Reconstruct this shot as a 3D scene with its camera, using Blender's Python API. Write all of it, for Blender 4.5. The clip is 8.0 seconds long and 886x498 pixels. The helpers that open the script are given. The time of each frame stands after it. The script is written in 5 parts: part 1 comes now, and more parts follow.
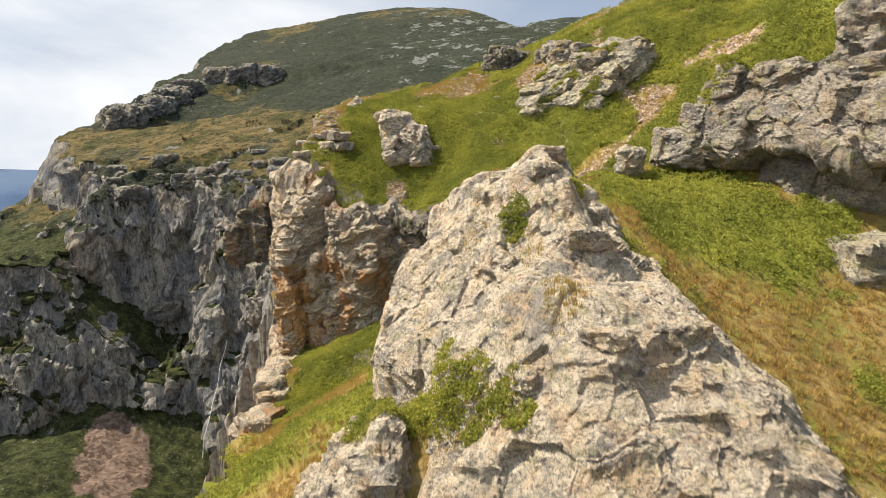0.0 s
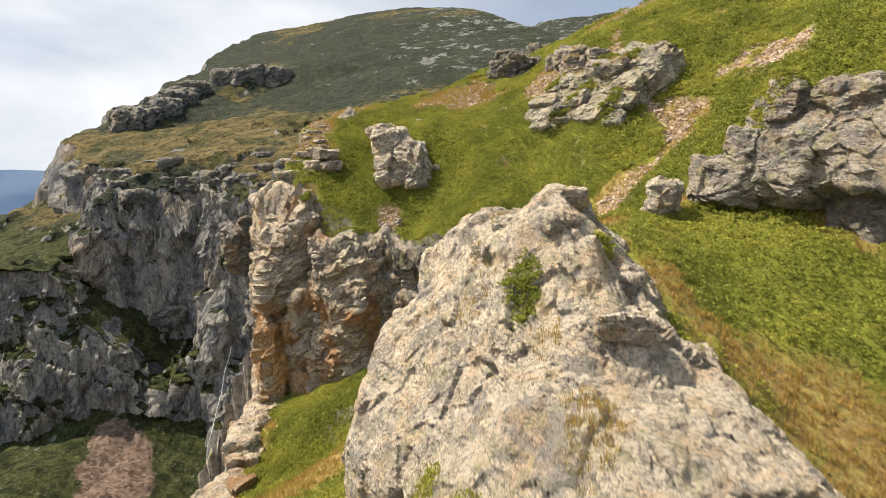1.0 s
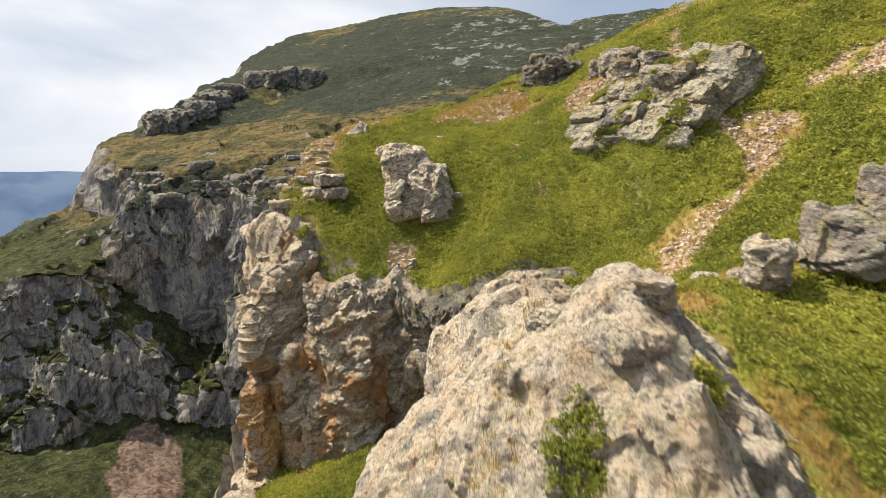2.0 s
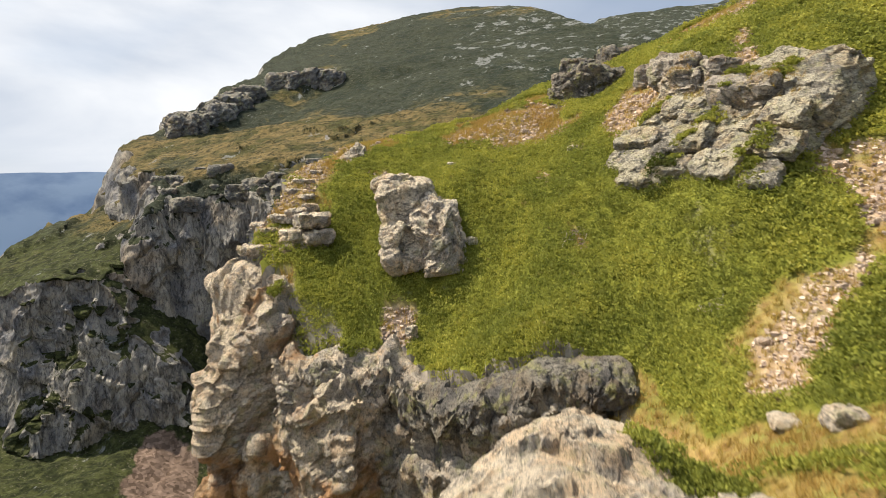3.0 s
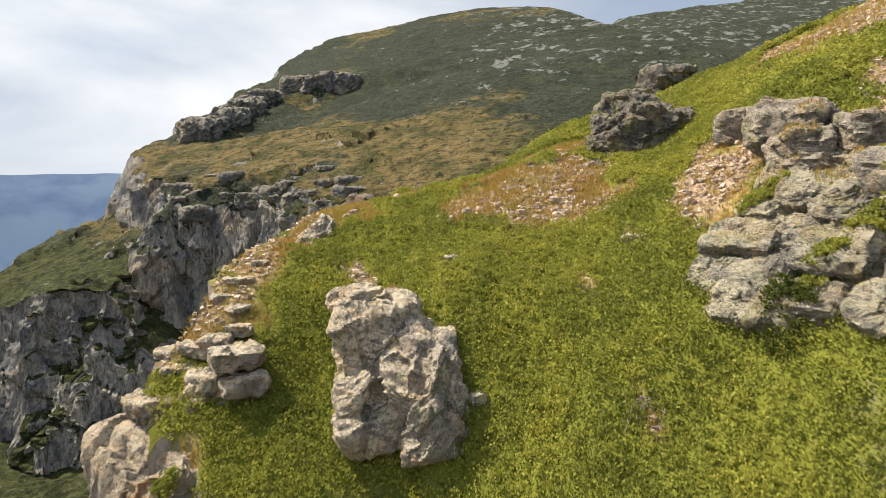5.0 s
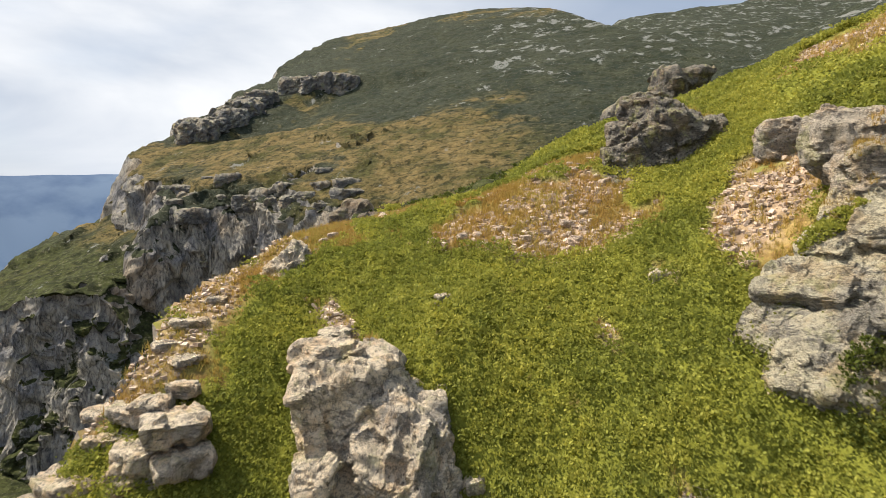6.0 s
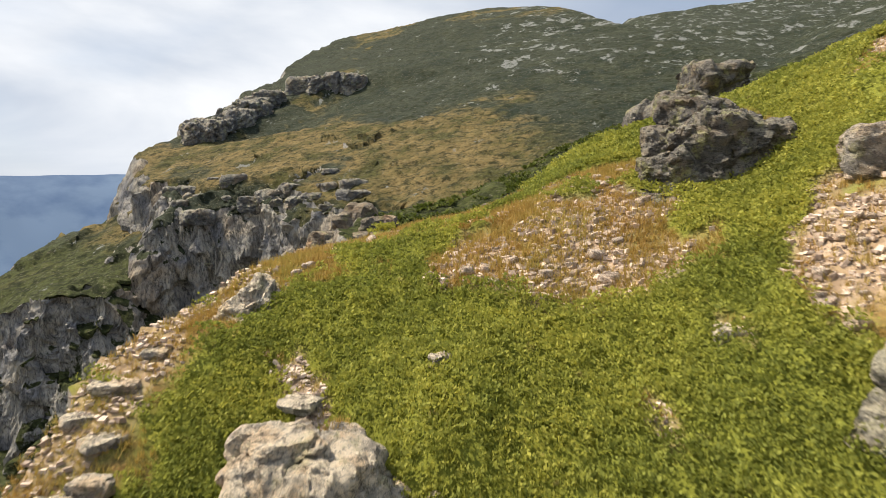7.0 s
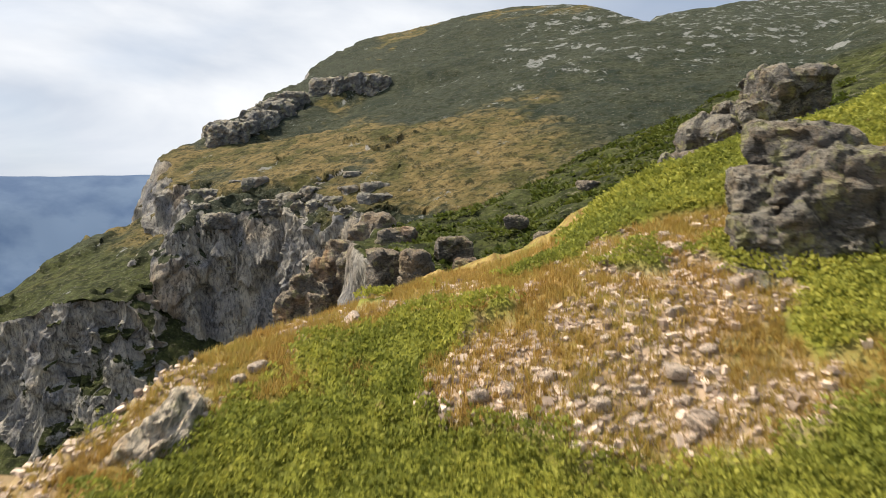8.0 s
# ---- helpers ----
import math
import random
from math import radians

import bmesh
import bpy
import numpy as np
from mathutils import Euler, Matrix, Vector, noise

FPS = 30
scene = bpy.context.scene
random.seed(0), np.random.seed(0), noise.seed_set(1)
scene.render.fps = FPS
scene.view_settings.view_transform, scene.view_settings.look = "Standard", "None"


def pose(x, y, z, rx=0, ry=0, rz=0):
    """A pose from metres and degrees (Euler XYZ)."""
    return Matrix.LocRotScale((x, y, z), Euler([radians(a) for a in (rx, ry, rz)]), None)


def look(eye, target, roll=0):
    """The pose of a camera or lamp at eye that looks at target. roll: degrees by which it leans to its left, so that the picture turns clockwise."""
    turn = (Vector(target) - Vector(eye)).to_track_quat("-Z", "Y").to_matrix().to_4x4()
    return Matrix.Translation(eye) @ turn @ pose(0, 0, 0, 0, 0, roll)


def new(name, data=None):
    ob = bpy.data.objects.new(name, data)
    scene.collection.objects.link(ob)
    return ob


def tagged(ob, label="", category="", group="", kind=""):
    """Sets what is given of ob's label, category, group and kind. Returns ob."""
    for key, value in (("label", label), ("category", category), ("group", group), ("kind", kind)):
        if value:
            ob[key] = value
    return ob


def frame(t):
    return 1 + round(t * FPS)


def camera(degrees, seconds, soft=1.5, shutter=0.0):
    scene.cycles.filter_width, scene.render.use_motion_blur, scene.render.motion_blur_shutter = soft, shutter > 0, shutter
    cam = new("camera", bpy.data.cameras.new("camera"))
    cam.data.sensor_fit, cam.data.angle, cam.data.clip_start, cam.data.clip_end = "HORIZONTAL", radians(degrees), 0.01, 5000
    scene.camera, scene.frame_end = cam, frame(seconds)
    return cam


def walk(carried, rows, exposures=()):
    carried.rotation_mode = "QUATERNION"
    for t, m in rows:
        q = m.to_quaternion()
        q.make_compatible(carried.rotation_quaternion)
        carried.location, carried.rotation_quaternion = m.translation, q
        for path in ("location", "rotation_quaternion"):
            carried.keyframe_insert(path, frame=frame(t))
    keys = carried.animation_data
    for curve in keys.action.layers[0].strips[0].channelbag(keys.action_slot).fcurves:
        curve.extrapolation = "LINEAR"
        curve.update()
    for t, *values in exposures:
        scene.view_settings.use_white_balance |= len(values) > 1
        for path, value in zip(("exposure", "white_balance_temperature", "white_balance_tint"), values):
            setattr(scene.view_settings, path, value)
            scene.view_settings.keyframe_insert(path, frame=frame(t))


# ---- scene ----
import itertools

# ---- camera: a drone that climbs along the ridge ----
cam = camera(67.9, 8.0, soft=0.65, shutter=0.35)
METRES, EYE, TILT, LEAN, TURN = 64.0, 20.0, -7.0, 0.0, 0.0
ROWS = [
    (0.0, 0.0, 0.0, 0.0, -0.0, -0.0, -0.0),
    (0.5, 0.006, 0.0527, 0.0218, 0.15, -0.01, -0.01),
    (1.0, 0.0128, 0.1145, 0.0449, 0.78, -0.02, -0.02),
    (1.5, 0.019, 0.1844, 0.0697, 2.26, -0.03, -0.1),
    (3.0, 0.0232, 0.4194, 0.151, 5.61, -0.08, -0.35),
    (3.5, 0.0221, 0.4871, 0.1775, 6.29, -0.08, -0.41),
    (4.0, 0.0206, 0.545, 0.2033, 6.97, -0.09, -0.47),
    (4.5, 0.0192, 0.5944, 0.2281, 7.11, -0.08, -0.5),
    (6.0, 0.0131, 0.7188, 0.2692, 7.08, 0.04, -0.56),
    (6.5, 0.0105, 0.762, 0.2775, 7.28, 0.03, -0.59),
    (7.0, 0.0066, 0.8128, 0.2908, 7.82, 0.01, -0.61),
    (7.5, 0.0018, 0.8739, 0.3087, 8.44, -0.0, -0.64),
    (8.0, -0.0022, 0.9384, 0.3341, 9.92, -0.05, -0.75),
]
walk(cam, [(t, pose(0, 0, EYE, TILT, LEAN, TURN) @ pose(METRES * x, METRES * y, METRES * z, 90 + pitch, roll, yaw)) for t, x, y, z, yaw, pitch, roll in ROWS])


# ---- world, sun ----
SUN_AZ, SUN_EL = -74.0, 54.0  # degrees to the right of +y, and above the horizon
world = bpy.data.worlds.new("sky")
scene.world = world
world.use_nodes = True
wn = world.node_tree
wn.nodes.clear()


def node(tree, kind, **settings):
    """A node; settings whose name is an input of the node set that input, the others are its properties."""
    n = tree.nodes.new(kind)
    for key, value in settings.items():
        name = key.replace("_", " ")
        hit = [i for i in n.inputs if i.name == name or i.identifier == key]
        if hit:
            if hasattr(value, "is_linked"):
                tree.links.new(value, hit[0])
            else:
                hit[0].default_value = value
        else:
            setattr(n, key, value)
    return n


def ramp(tree, fac, stops):
    r = node(tree, "ShaderNodeValToRGB")
    tree.links.new(fac, r.inputs[0])
    while len(r.color_ramp.elements) < len(stops):
        r.color_ramp.elements.new(0.5)
    for e, (at, c) in zip(r.color_ramp.elements, stops):
        e.position = at
        e.color = (c, c, c, 1) if isinstance(c, (int, float)) else (*c, 1)
    return r.outputs[0]


def mix(tree, fac, a, b, blend="MIX"):
    m = tree.nodes.new("ShaderNodeMix")
    m.data_type, m.blend_type = "RGBA", blend
    for socket, value in ((m.inputs[0], fac), (m.inputs[6], a), (m.inputs[7], b)):
        if hasattr(value, "is_linked"):
            tree.links.new(value, socket)
        elif isinstance(value, (int, float)):
            socket.default_value = value
        else:
            socket.default_value = (*value, 1)
    return m.outputs[2]


def maths(tree, op, a, b=0.0):
    m = tree.nodes.new("ShaderNodeMath")
    m.operation, m.use_clamp = op, False
    for socket, value in ((m.inputs[0], a), (m.inputs[1], b)):
        if hasattr(value, "is_linked"):
            tree.links.new(value, socket)
        else:
            socket.default_value = value
    return m.outputs[0]


sky = node(wn, "ShaderNodeTexSky", sky_type="NISHITA", sun_disc=False, sun_elevation=radians(SUN_EL),
           sun_rotation=radians(SUN_AZ), altitude=2000.0, air_density=1.0, dust_density=1.5)
way = node(wn, "ShaderNodeTexCoord").outputs["Generated"]
flat = node(wn, "ShaderNodeMapping", Scale=(1.3, 1.3, 3.6))
wn.links.new(way, flat.inputs[0])
clouds = node(wn, "ShaderNodeTexNoise", Vector=flat.outputs[0], Scale=1.1, Detail=4.0, Roughness=0.45, Distortion=0.2)
cover = ramp(wn, clouds.outputs[0], [(0.25, 0.55), (0.5, 1.0)])
thick = node(wn, "ShaderNodeTexNoise", Vector=flat.outputs[0], Scale=2.2, Detail=6.0, Roughness=0.5, Distortion=0.3)
cloud = ramp(wn, thick.outputs[0], [(0.36, (4.9, 5.4, 6.2)), (0.62, (7.7, 7.85, 8.1))])
east = node(wn, "ShaderNodeSeparateXYZ", Vector=way).outputs[0]
cloud = mix(wn, ramp(wn, maths(wn, "ADD", east, maths(wn, "MULTIPLY", clouds.outputs[0], 0.5)), [(0.12, 0.0), (0.42, 0.85)]), cloud, (2.7, 3.4, 4.6))
dome = mix(wn, cover, sky.outputs[0], cloud)
back = node(wn, "ShaderNodeBackground", Color=dome, Strength=0.083)
out = node(wn, "ShaderNodeOutputWorld")
wn.links.new(back.outputs[0], out.inputs[0])

sun = new("sun", bpy.data.lights.new("sun", "SUN"))
sun.data.energy, sun.data.angle, sun.data.color = 5.0, radians(0.6), (1.0, 0.875, 0.70)
to_sun = Vector((math.sin(radians(SUN_AZ)) * math.cos(radians(SUN_EL)), math.cos(radians(SUN_AZ)) * math.cos(radians(SUN_EL)), math.sin(radians(SUN_EL))))
sun.matrix_world = look(to_sun * 100, (0, 0, 0))
scene.view_settings.exposure = 0.64


# ---- noise on arrays ----
def hashed(i, j, k, seed):
    h = (i * 374761393 + j * 668265263 + k * 2147483647 + seed * 974634777) & 0xFFFFFFFF
    h = ((h ^ (h >> 13)) * 1274126177) & 0xFFFFFFFF
    h = ((h ^ (h >> 15)) * 2246822519) & 0xFFFFFFFF
    return ((h ^ (h >> 16)) & 0xFFFFFF) / float(0xFFFFFF)


def value_noise(p, seed):
    """Smooth noise from -1 to 1 at the points p (n x 3)."""
    base = np.floor(p)
    i, j, k = base.astype(np.int64).T
    f = p - base
    f = f * f * f * (f * (f * 6 - 15) + 10)
    u, v, w = f.T
    c = [[[hashed(i + a, j + b, k + d, seed) for d in (0, 1)] for b in (0, 1)] for a in (0, 1)]
    x = [[c[0][b][d] * (1 - u) + c[1][b][d] * u for d in (0, 1)] for b in (0, 1)]
    y = [x[0][d] * (1 - v) + x[1][d] * v for d in (0, 1)]
    return (y[0] * (1 - w) + y[1] * w) * 2 - 1


def fbm(p, size, octaves=4, seed=0, rough=0.5):
    """Layered noise whose largest forms measure size (a number, or one an axis)."""
    q = np.asarray(p, float) / size
    total, amp, norm = 0, 1.0, 0
    for o in range(octaves):
        total = total + amp * value_noise(q + 17.3 * o, seed * 31 + o)
        norm += amp
        amp *= rough
        q = q * 2.03
    return total / norm * 1.6


def fbm2(x, y, size, octaves=4, seed=0, rough=0.5):
    return fbm(np.stack([x, y, np.full_like(x, 0.37)], -1), size, octaves, seed, rough)


def blocks(p, size, seed):
    """Broken blocks: for each point its block's random number (-1 to 1), the slant of the block's face there, and the distance from the joint."""
    q = np.asarray(p, float) / size
    base = np.floor(q).astype(np.int64)
    best, second, val, slant = np.full(len(q), 1e9), np.full(len(q), 1e9), np.zeros(len(q)), np.zeros(len(q))
    for a, b, d in itertools.product((-1, 0, 1), repeat=3):
        i, j, k = base[:, 0] + a, base[:, 1] + b, base[:, 2] + d
        h = hashed(i, j, k, seed)
        dx, dy, dz = q[:, 0] - i - h, q[:, 1] - j - (h * 61.7) % 1, q[:, 2] - k - (h * 457.3) % 1
        d2 = dx * dx + dy * dy + dz * dz
        near = d2 < best
        second = np.where(near, best, np.minimum(second, d2))
        best = np.where(near, d2, best)
        own = (h * 3571.9) % 1
        val = np.where(near, own, val)
        slant = np.where(near, dx * (2 * own - 1) + dy * (2 * ((own * 77.7) % 1) - 1) + dz * (2 * ((own * 531.1) % 1) - 1), slant)
    return val * 2 - 1, slant, np.sqrt(second) - np.sqrt(best)


def step(a, b, v):
    t = np.clip((v - a) / (b - a), 0, 1)
    return t * t * (3 - 2 * t)


def faceted(q, size, seed):
    """Relief of jointed rock, about -1 to 1: slanting block faces that meet in worn joints."""
    own, slant, gap = blocks(q, size, seed)
    worn = 0.5 + 0.5 * step(0, 0.10, gap)
    return (0.5 * own + 1.3 * slant) * worn - 0.22 * (1 - step(0, 0.07, gap))


# ---- the lie of the land ----
LAND_X = np.array([-12, -7, -2, 3, 8, 13, 20, 30.0])
LAND_Y = np.array([22, 32, 42, 50, 57, 63, 69, 76, 83, 92.0])
LAND_Z = np.array([  # heights of the ridge's back, a row for each y
    [0.7, 3.3, 5.4, 7.0, 8.8, 8.8, 7.5, 9.4],
    [2.7, 6.4, 7.6, 10.6, 16.5, 15.1, 14.9, 17.5],
    [2.2, 5.4, 8.8, 14.1, 18.8, 19.3, 20.7, 24.2],
    [0.8, 3.0, 8.8, 11.7, 16.4, 19.8, 23.1, 29.5],
    [4.8, 12.5, 15.2, 18.3, 18.8, 21.9, 25.6, 34.0],
    [17.7, 18.2, 17.7, 20.7, 22.4, 26.5, 28.6, 34.2],
    [23.6, 22.4, 24.4, 24.4, 26.6, 29.8, 33.5, 36.3],
    [26.6, 27.1, 27.6, 27.8, 30.0, 32.7, 36.4, 40.6],
    [28.0, 28.8, 29.7, 31.3, 32.3, 35.1, 38.8, 42.8],
    [25.1, 28.5, 29.9, 32.8, 34.7, 36.5, 39.8, 44.2],
])


def stations(at, v):
    """Weights of a smooth curve through the stations, at the places v."""
    n, r = len(at), np.arange(len(v))
    i = np.clip(np.searchsorted(at, v) - 1, 0, n - 2)
    h = at[i + 1] - at[i]
    t = np.clip((v - at[i]) / h, 0, 1)
    w = np.zeros((len(v), n))
    w[r, i] += 2 * t**3 - 3 * t**2 + 1
    w[r, i + 1] += -2 * t**3 + 3 * t**2
    for j, c in ((i, (t**3 - 2 * t**2 + t) * h), (i + 1, (t**3 - t**2) * h)):
        a, b = np.clip(j - 1, 0, n - 1), np.clip(j + 1, 0, n - 1)
        np.add.at(w, (r, b), c / (at[b] - at[a]))
        np.add.at(w, (r, a), -c / (at[b] - at[a]))
    return w


def lattice(x, y):
    return ((stations(LAND_X, x) @ LAND_Z.T) * stations(LAND_Y, y)).sum(1)


def line(v, *knots):
    return np.interp(v, [k[0] for k in knots], [k[1] for k in knots])


def edge_west(y):
    """Where the ridge's back breaks off into the gorge."""
    return line(y, (0, -12), (35, -13.0), (42, -13.6), (47, -14.2), (57, -15.3), (63, -14.8), (67, -14.4), (74, -14.2), (78, -12.6), (85, -10), (92, -8.5), (110, -10), (200, -14))


def brink(x):
    """How far north the foot of the crag over the gorge reaches."""
    return line(x, (-20, 69), (-16, 66.5), (-12, 64.0), (-9, 60.6), (-5.6, 60.4), (-4.6, 61.6), (-2.5, 58.5), (0, 56.5), (4, 55.8), (7, 55.2), (8, 53.5)) + 0.7 * fbm2(x, 0 * x, 2.6, 3, 64)


def near_land(x, y):
    xe = edge_west(y) + 0.6 * fbm2(x * 0, y, 5.0, 3, 3)
    xr = np.maximum(x, xe)
    z = lattice(np.clip(xr, -12, 30), np.clip(y, 20, 92))
    # the ramp below the crag
    low = 5.2 + 0.5 * (xr + 7) + 0.03 * (y - 50) + 0.02 * np.clip(xr + 3, 0, None) ** 2
    below = (1 - step(-0.8, 0.8, y - brink(xr))) * (1 - step(3.0, 7.5, xr)) * step(42, 50, y)
    z = z + (np.minimum(low, z) - z) * below
    z = z + 3.6 * np.exp(-((x + 0.5) / 3.6) ** 2 - ((y - 25.5) / 3.2) ** 2)
    z = z + 0.42 * np.clip(x - 30, 0, 170) - 0.5 * np.clip(20 - y, 0, 60)
    yn = np.clip(y - 90, 0, 400)
    z = z - line(x, (-5, 0.022), (2, 0.014), (8, 0.005)) * yn**2
    z = z - line(y, (50, 60.0), (59, 40.0), (70, 26.0), (75, 7.0), (79, 2.6)) * np.clip(xe - x, 0, None)
    return z


def spur_land(x, y):
    z = 26 + 0.006 * np.clip(-5 - x, 0, 60) ** 2 + 0.3 * (x + 15) + 0.13 * (y - 225) + 2.5 * fbm2(x, y, 40.0, 4, 5)
    z = z - 1.2 * np.clip(line(x, (-60, 215), (-42, 195), (-29, 162), (-18, 142), (40, 120)) - y, 0, None)
    z = z - 0.5 * np.clip(y - 240 - 1.05 * x, 0, None)
    xw = line(y, (120, -12), (145, -21), (167, -32), (207, -45), (260, -54), (320, -60)) + 5 * fbm2(x, y, 14.0, 4, 6)
    return z - 3.0 * np.clip(xw - x, 0, None) - 0.4 * np.clip(x - 140, 0, None)


def hill_west(x, y):
    """How far beyond the hill's western brow a place lies."""
    xw = line(y, (440, -236), (474, -246), (529, -300), (571, -330), (620, -318), (726, -340), (862, -338), (1000, -350), (1300, -374), (1500, -380))
    return xw - x + 16 * fbm2(x, y, 60.0, 4, 8)


def hill_front(x, y):
    """How far east of the foot of the hill's cliff band a place lies."""
    return x - line(y, (560, -280), (590, -271), (637, -260), (691, -252), (757, -244), (787, -204), (800, -170), (830, -100)) + 10 * fbm2(x, y, 55.0, 3, 33)


def hill_land(x, y):
    p = 21 + 0.33 * (y - 440) + 0.12 * (x + 140) + 5 * fbm2(x, y, 160.0, 4, 7) + 8 * step(950, 1200, y)
    west = np.clip(hill_west(x, y), 0, None)
    p = p - 0.5 * west - 45 * step(0, 40, west)
    front = hill_front(x, y)
    p = p - 22 * np.exp(-np.clip(front, 0, None) / 110) * (0.45 * step(-8, 14, front) + 0.3 * step(14, 34, front) + 0.25 * step(-34, -14, front)) * step(560, 640, y) * (1 - step(760, 795, y))
    p = p + 3.5 * step(0.45, 0.75, fbm2(x, y, 30.0, 5, 34, 0.6)) * (1 - step(540, 600, y)) * step(-60, -110, x)
    yr = line(x, (-500, 1200), (-380, 1270), (-200, 1345), (-95, 1390), (0, 1300), (70, 1110), (100, 965), (160, 760), (260, 500), (500, 380))
    beyond = np.clip((y - yr + 60) / 120, 0, None)
    p = p - 0.33 * 60 * np.minimum(beyond, 1) ** 2 - 0.75 * np.clip(y - yr - 60, 0, None)
    yc = line(x, (-262, 492), (-240, 474), (-200, 450), (-172, 440), (-136, 444), (-100, 428), (-60, 408), (0, 385), (100, 365))
    ribs = 26 * fbm2(x, y, 60.0, 3, 9) + 9 * fbm2(x, y, 19.0, 3, 10)
    d = np.clip(yc - y + ribs, 0, None)
    steep = line(x, (-120, 2.2), (-70, 1.2), (0, 0.5))
    shelf = 10 * step(8, 16, d) + 9 * step(30, 38, d)
    drop = 0.7 * np.minimum(d, 26) + 2.9 * np.clip(d - 26, 0, None)
    return p - steep / 2.2 * drop + shelf * step(-40, -90, x)


def terrace_land(x, y):
    yb = np.minimum(y, 520)
    t = -42 + 0.34 * (yb - 400) + 5 * fbm2(x, y, 55.0, 5, 11) + 0.2 * (x + 280) - 0.4 * (y - yb)
    t = t + 4 * step(0.1, 0.25, fbm2(x, y, 38.0, 4, 19))
    ribs = 13 * fbm2(x, y, 42.0, 3, 12) + 6 * fbm2(x, y, 15.0, 3, 13)
    t = t - 2.4 * np.clip(line(x, (-420, 470), (-330, 392), (-280, 380), (-240, 378), (-205, 385)) - y + ribs, 0, None)
    return t - 1.2 * np.clip(x + 235, 0, None) - 0.7 * np.clip(-360 - x, 0, None)


def valley_land(x, y):
    v = -126 - 0.35 * np.clip(x + 200, 0, 140) + 0.62 * np.clip(y - 345 + 10 * fbm2(x, y, 60.0, 3, 14), 0, 70) + 4 * fbm2(x, y, 45.0, 5, 15)
    v = v - 0.4 * np.clip(-x - 300, 0, 1100)
    return v + 0.2 * np.clip(x + 60, 0, 400)


def back_land(x, y):
    q = 455 + 0.1 * (x - 290) - 0.34 * np.abs(y - 2000) - 0.8 * np.clip(250 - x, 0, None) + 18 * fbm2(x, y, 300.0, 4, 16)
    r = 168 + 0.5 * (np.minimum(x, 700) - 274) - 0.25 * np.abs(y - 850) + 8 * fbm2(x, y, 150.0, 4, 17)
    return np.maximum(q, r)


def land(x, y):
    far = np.maximum.reduce([spur_land(x, y), hill_land(x, y), terrace_land(x, y), valley_land(x, y), back_land(x, y)])
    return np.where((y < 110) & (x > -70), np.maximum(near_land(x, y), valley_land(x, y)), np.maximum(far, near_land(x, y)))


# ---- materials ----
def shader(name):
    m = bpy.data.materials.new(name)
    m.use_nodes = True
    t = m.node_tree
    return m, t, t.nodes["Principled BSDF"]


def put(t, bsdf, color, rough=0.9, bump=None, strength=0.5, distance=0.1):
    t.links.new(color, bsdf.inputs["Base Color"])
    bsdf.inputs["Roughness"].default_value = rough
    bsdf.inputs["Specular IOR Level"].default_value = 0.25
    if bump is not None:
        b = node(t, "ShaderNodeBump", Strength=strength, Distance=distance, Height=bump)
        t.links.new(b.outputs[0], bsdf.inputs["Normal"])


def noise_of(t, pos, scale, detail=5.0, rough=0.55, distortion=0.0):
    return node(t, "ShaderNodeTexNoise", Vector=pos, Scale=scale, Detail=detail, Roughness=rough, Distortion=distortion).outputs[0]


def stretched(t, pos, scale, turn=(0, 0, 0)):
    m = node(t, "ShaderNodeMapping", Scale=scale, Rotation=[radians(a) for a in turn])
    t.links.new(pos, m.inputs[0])
    return m.outputs[0]


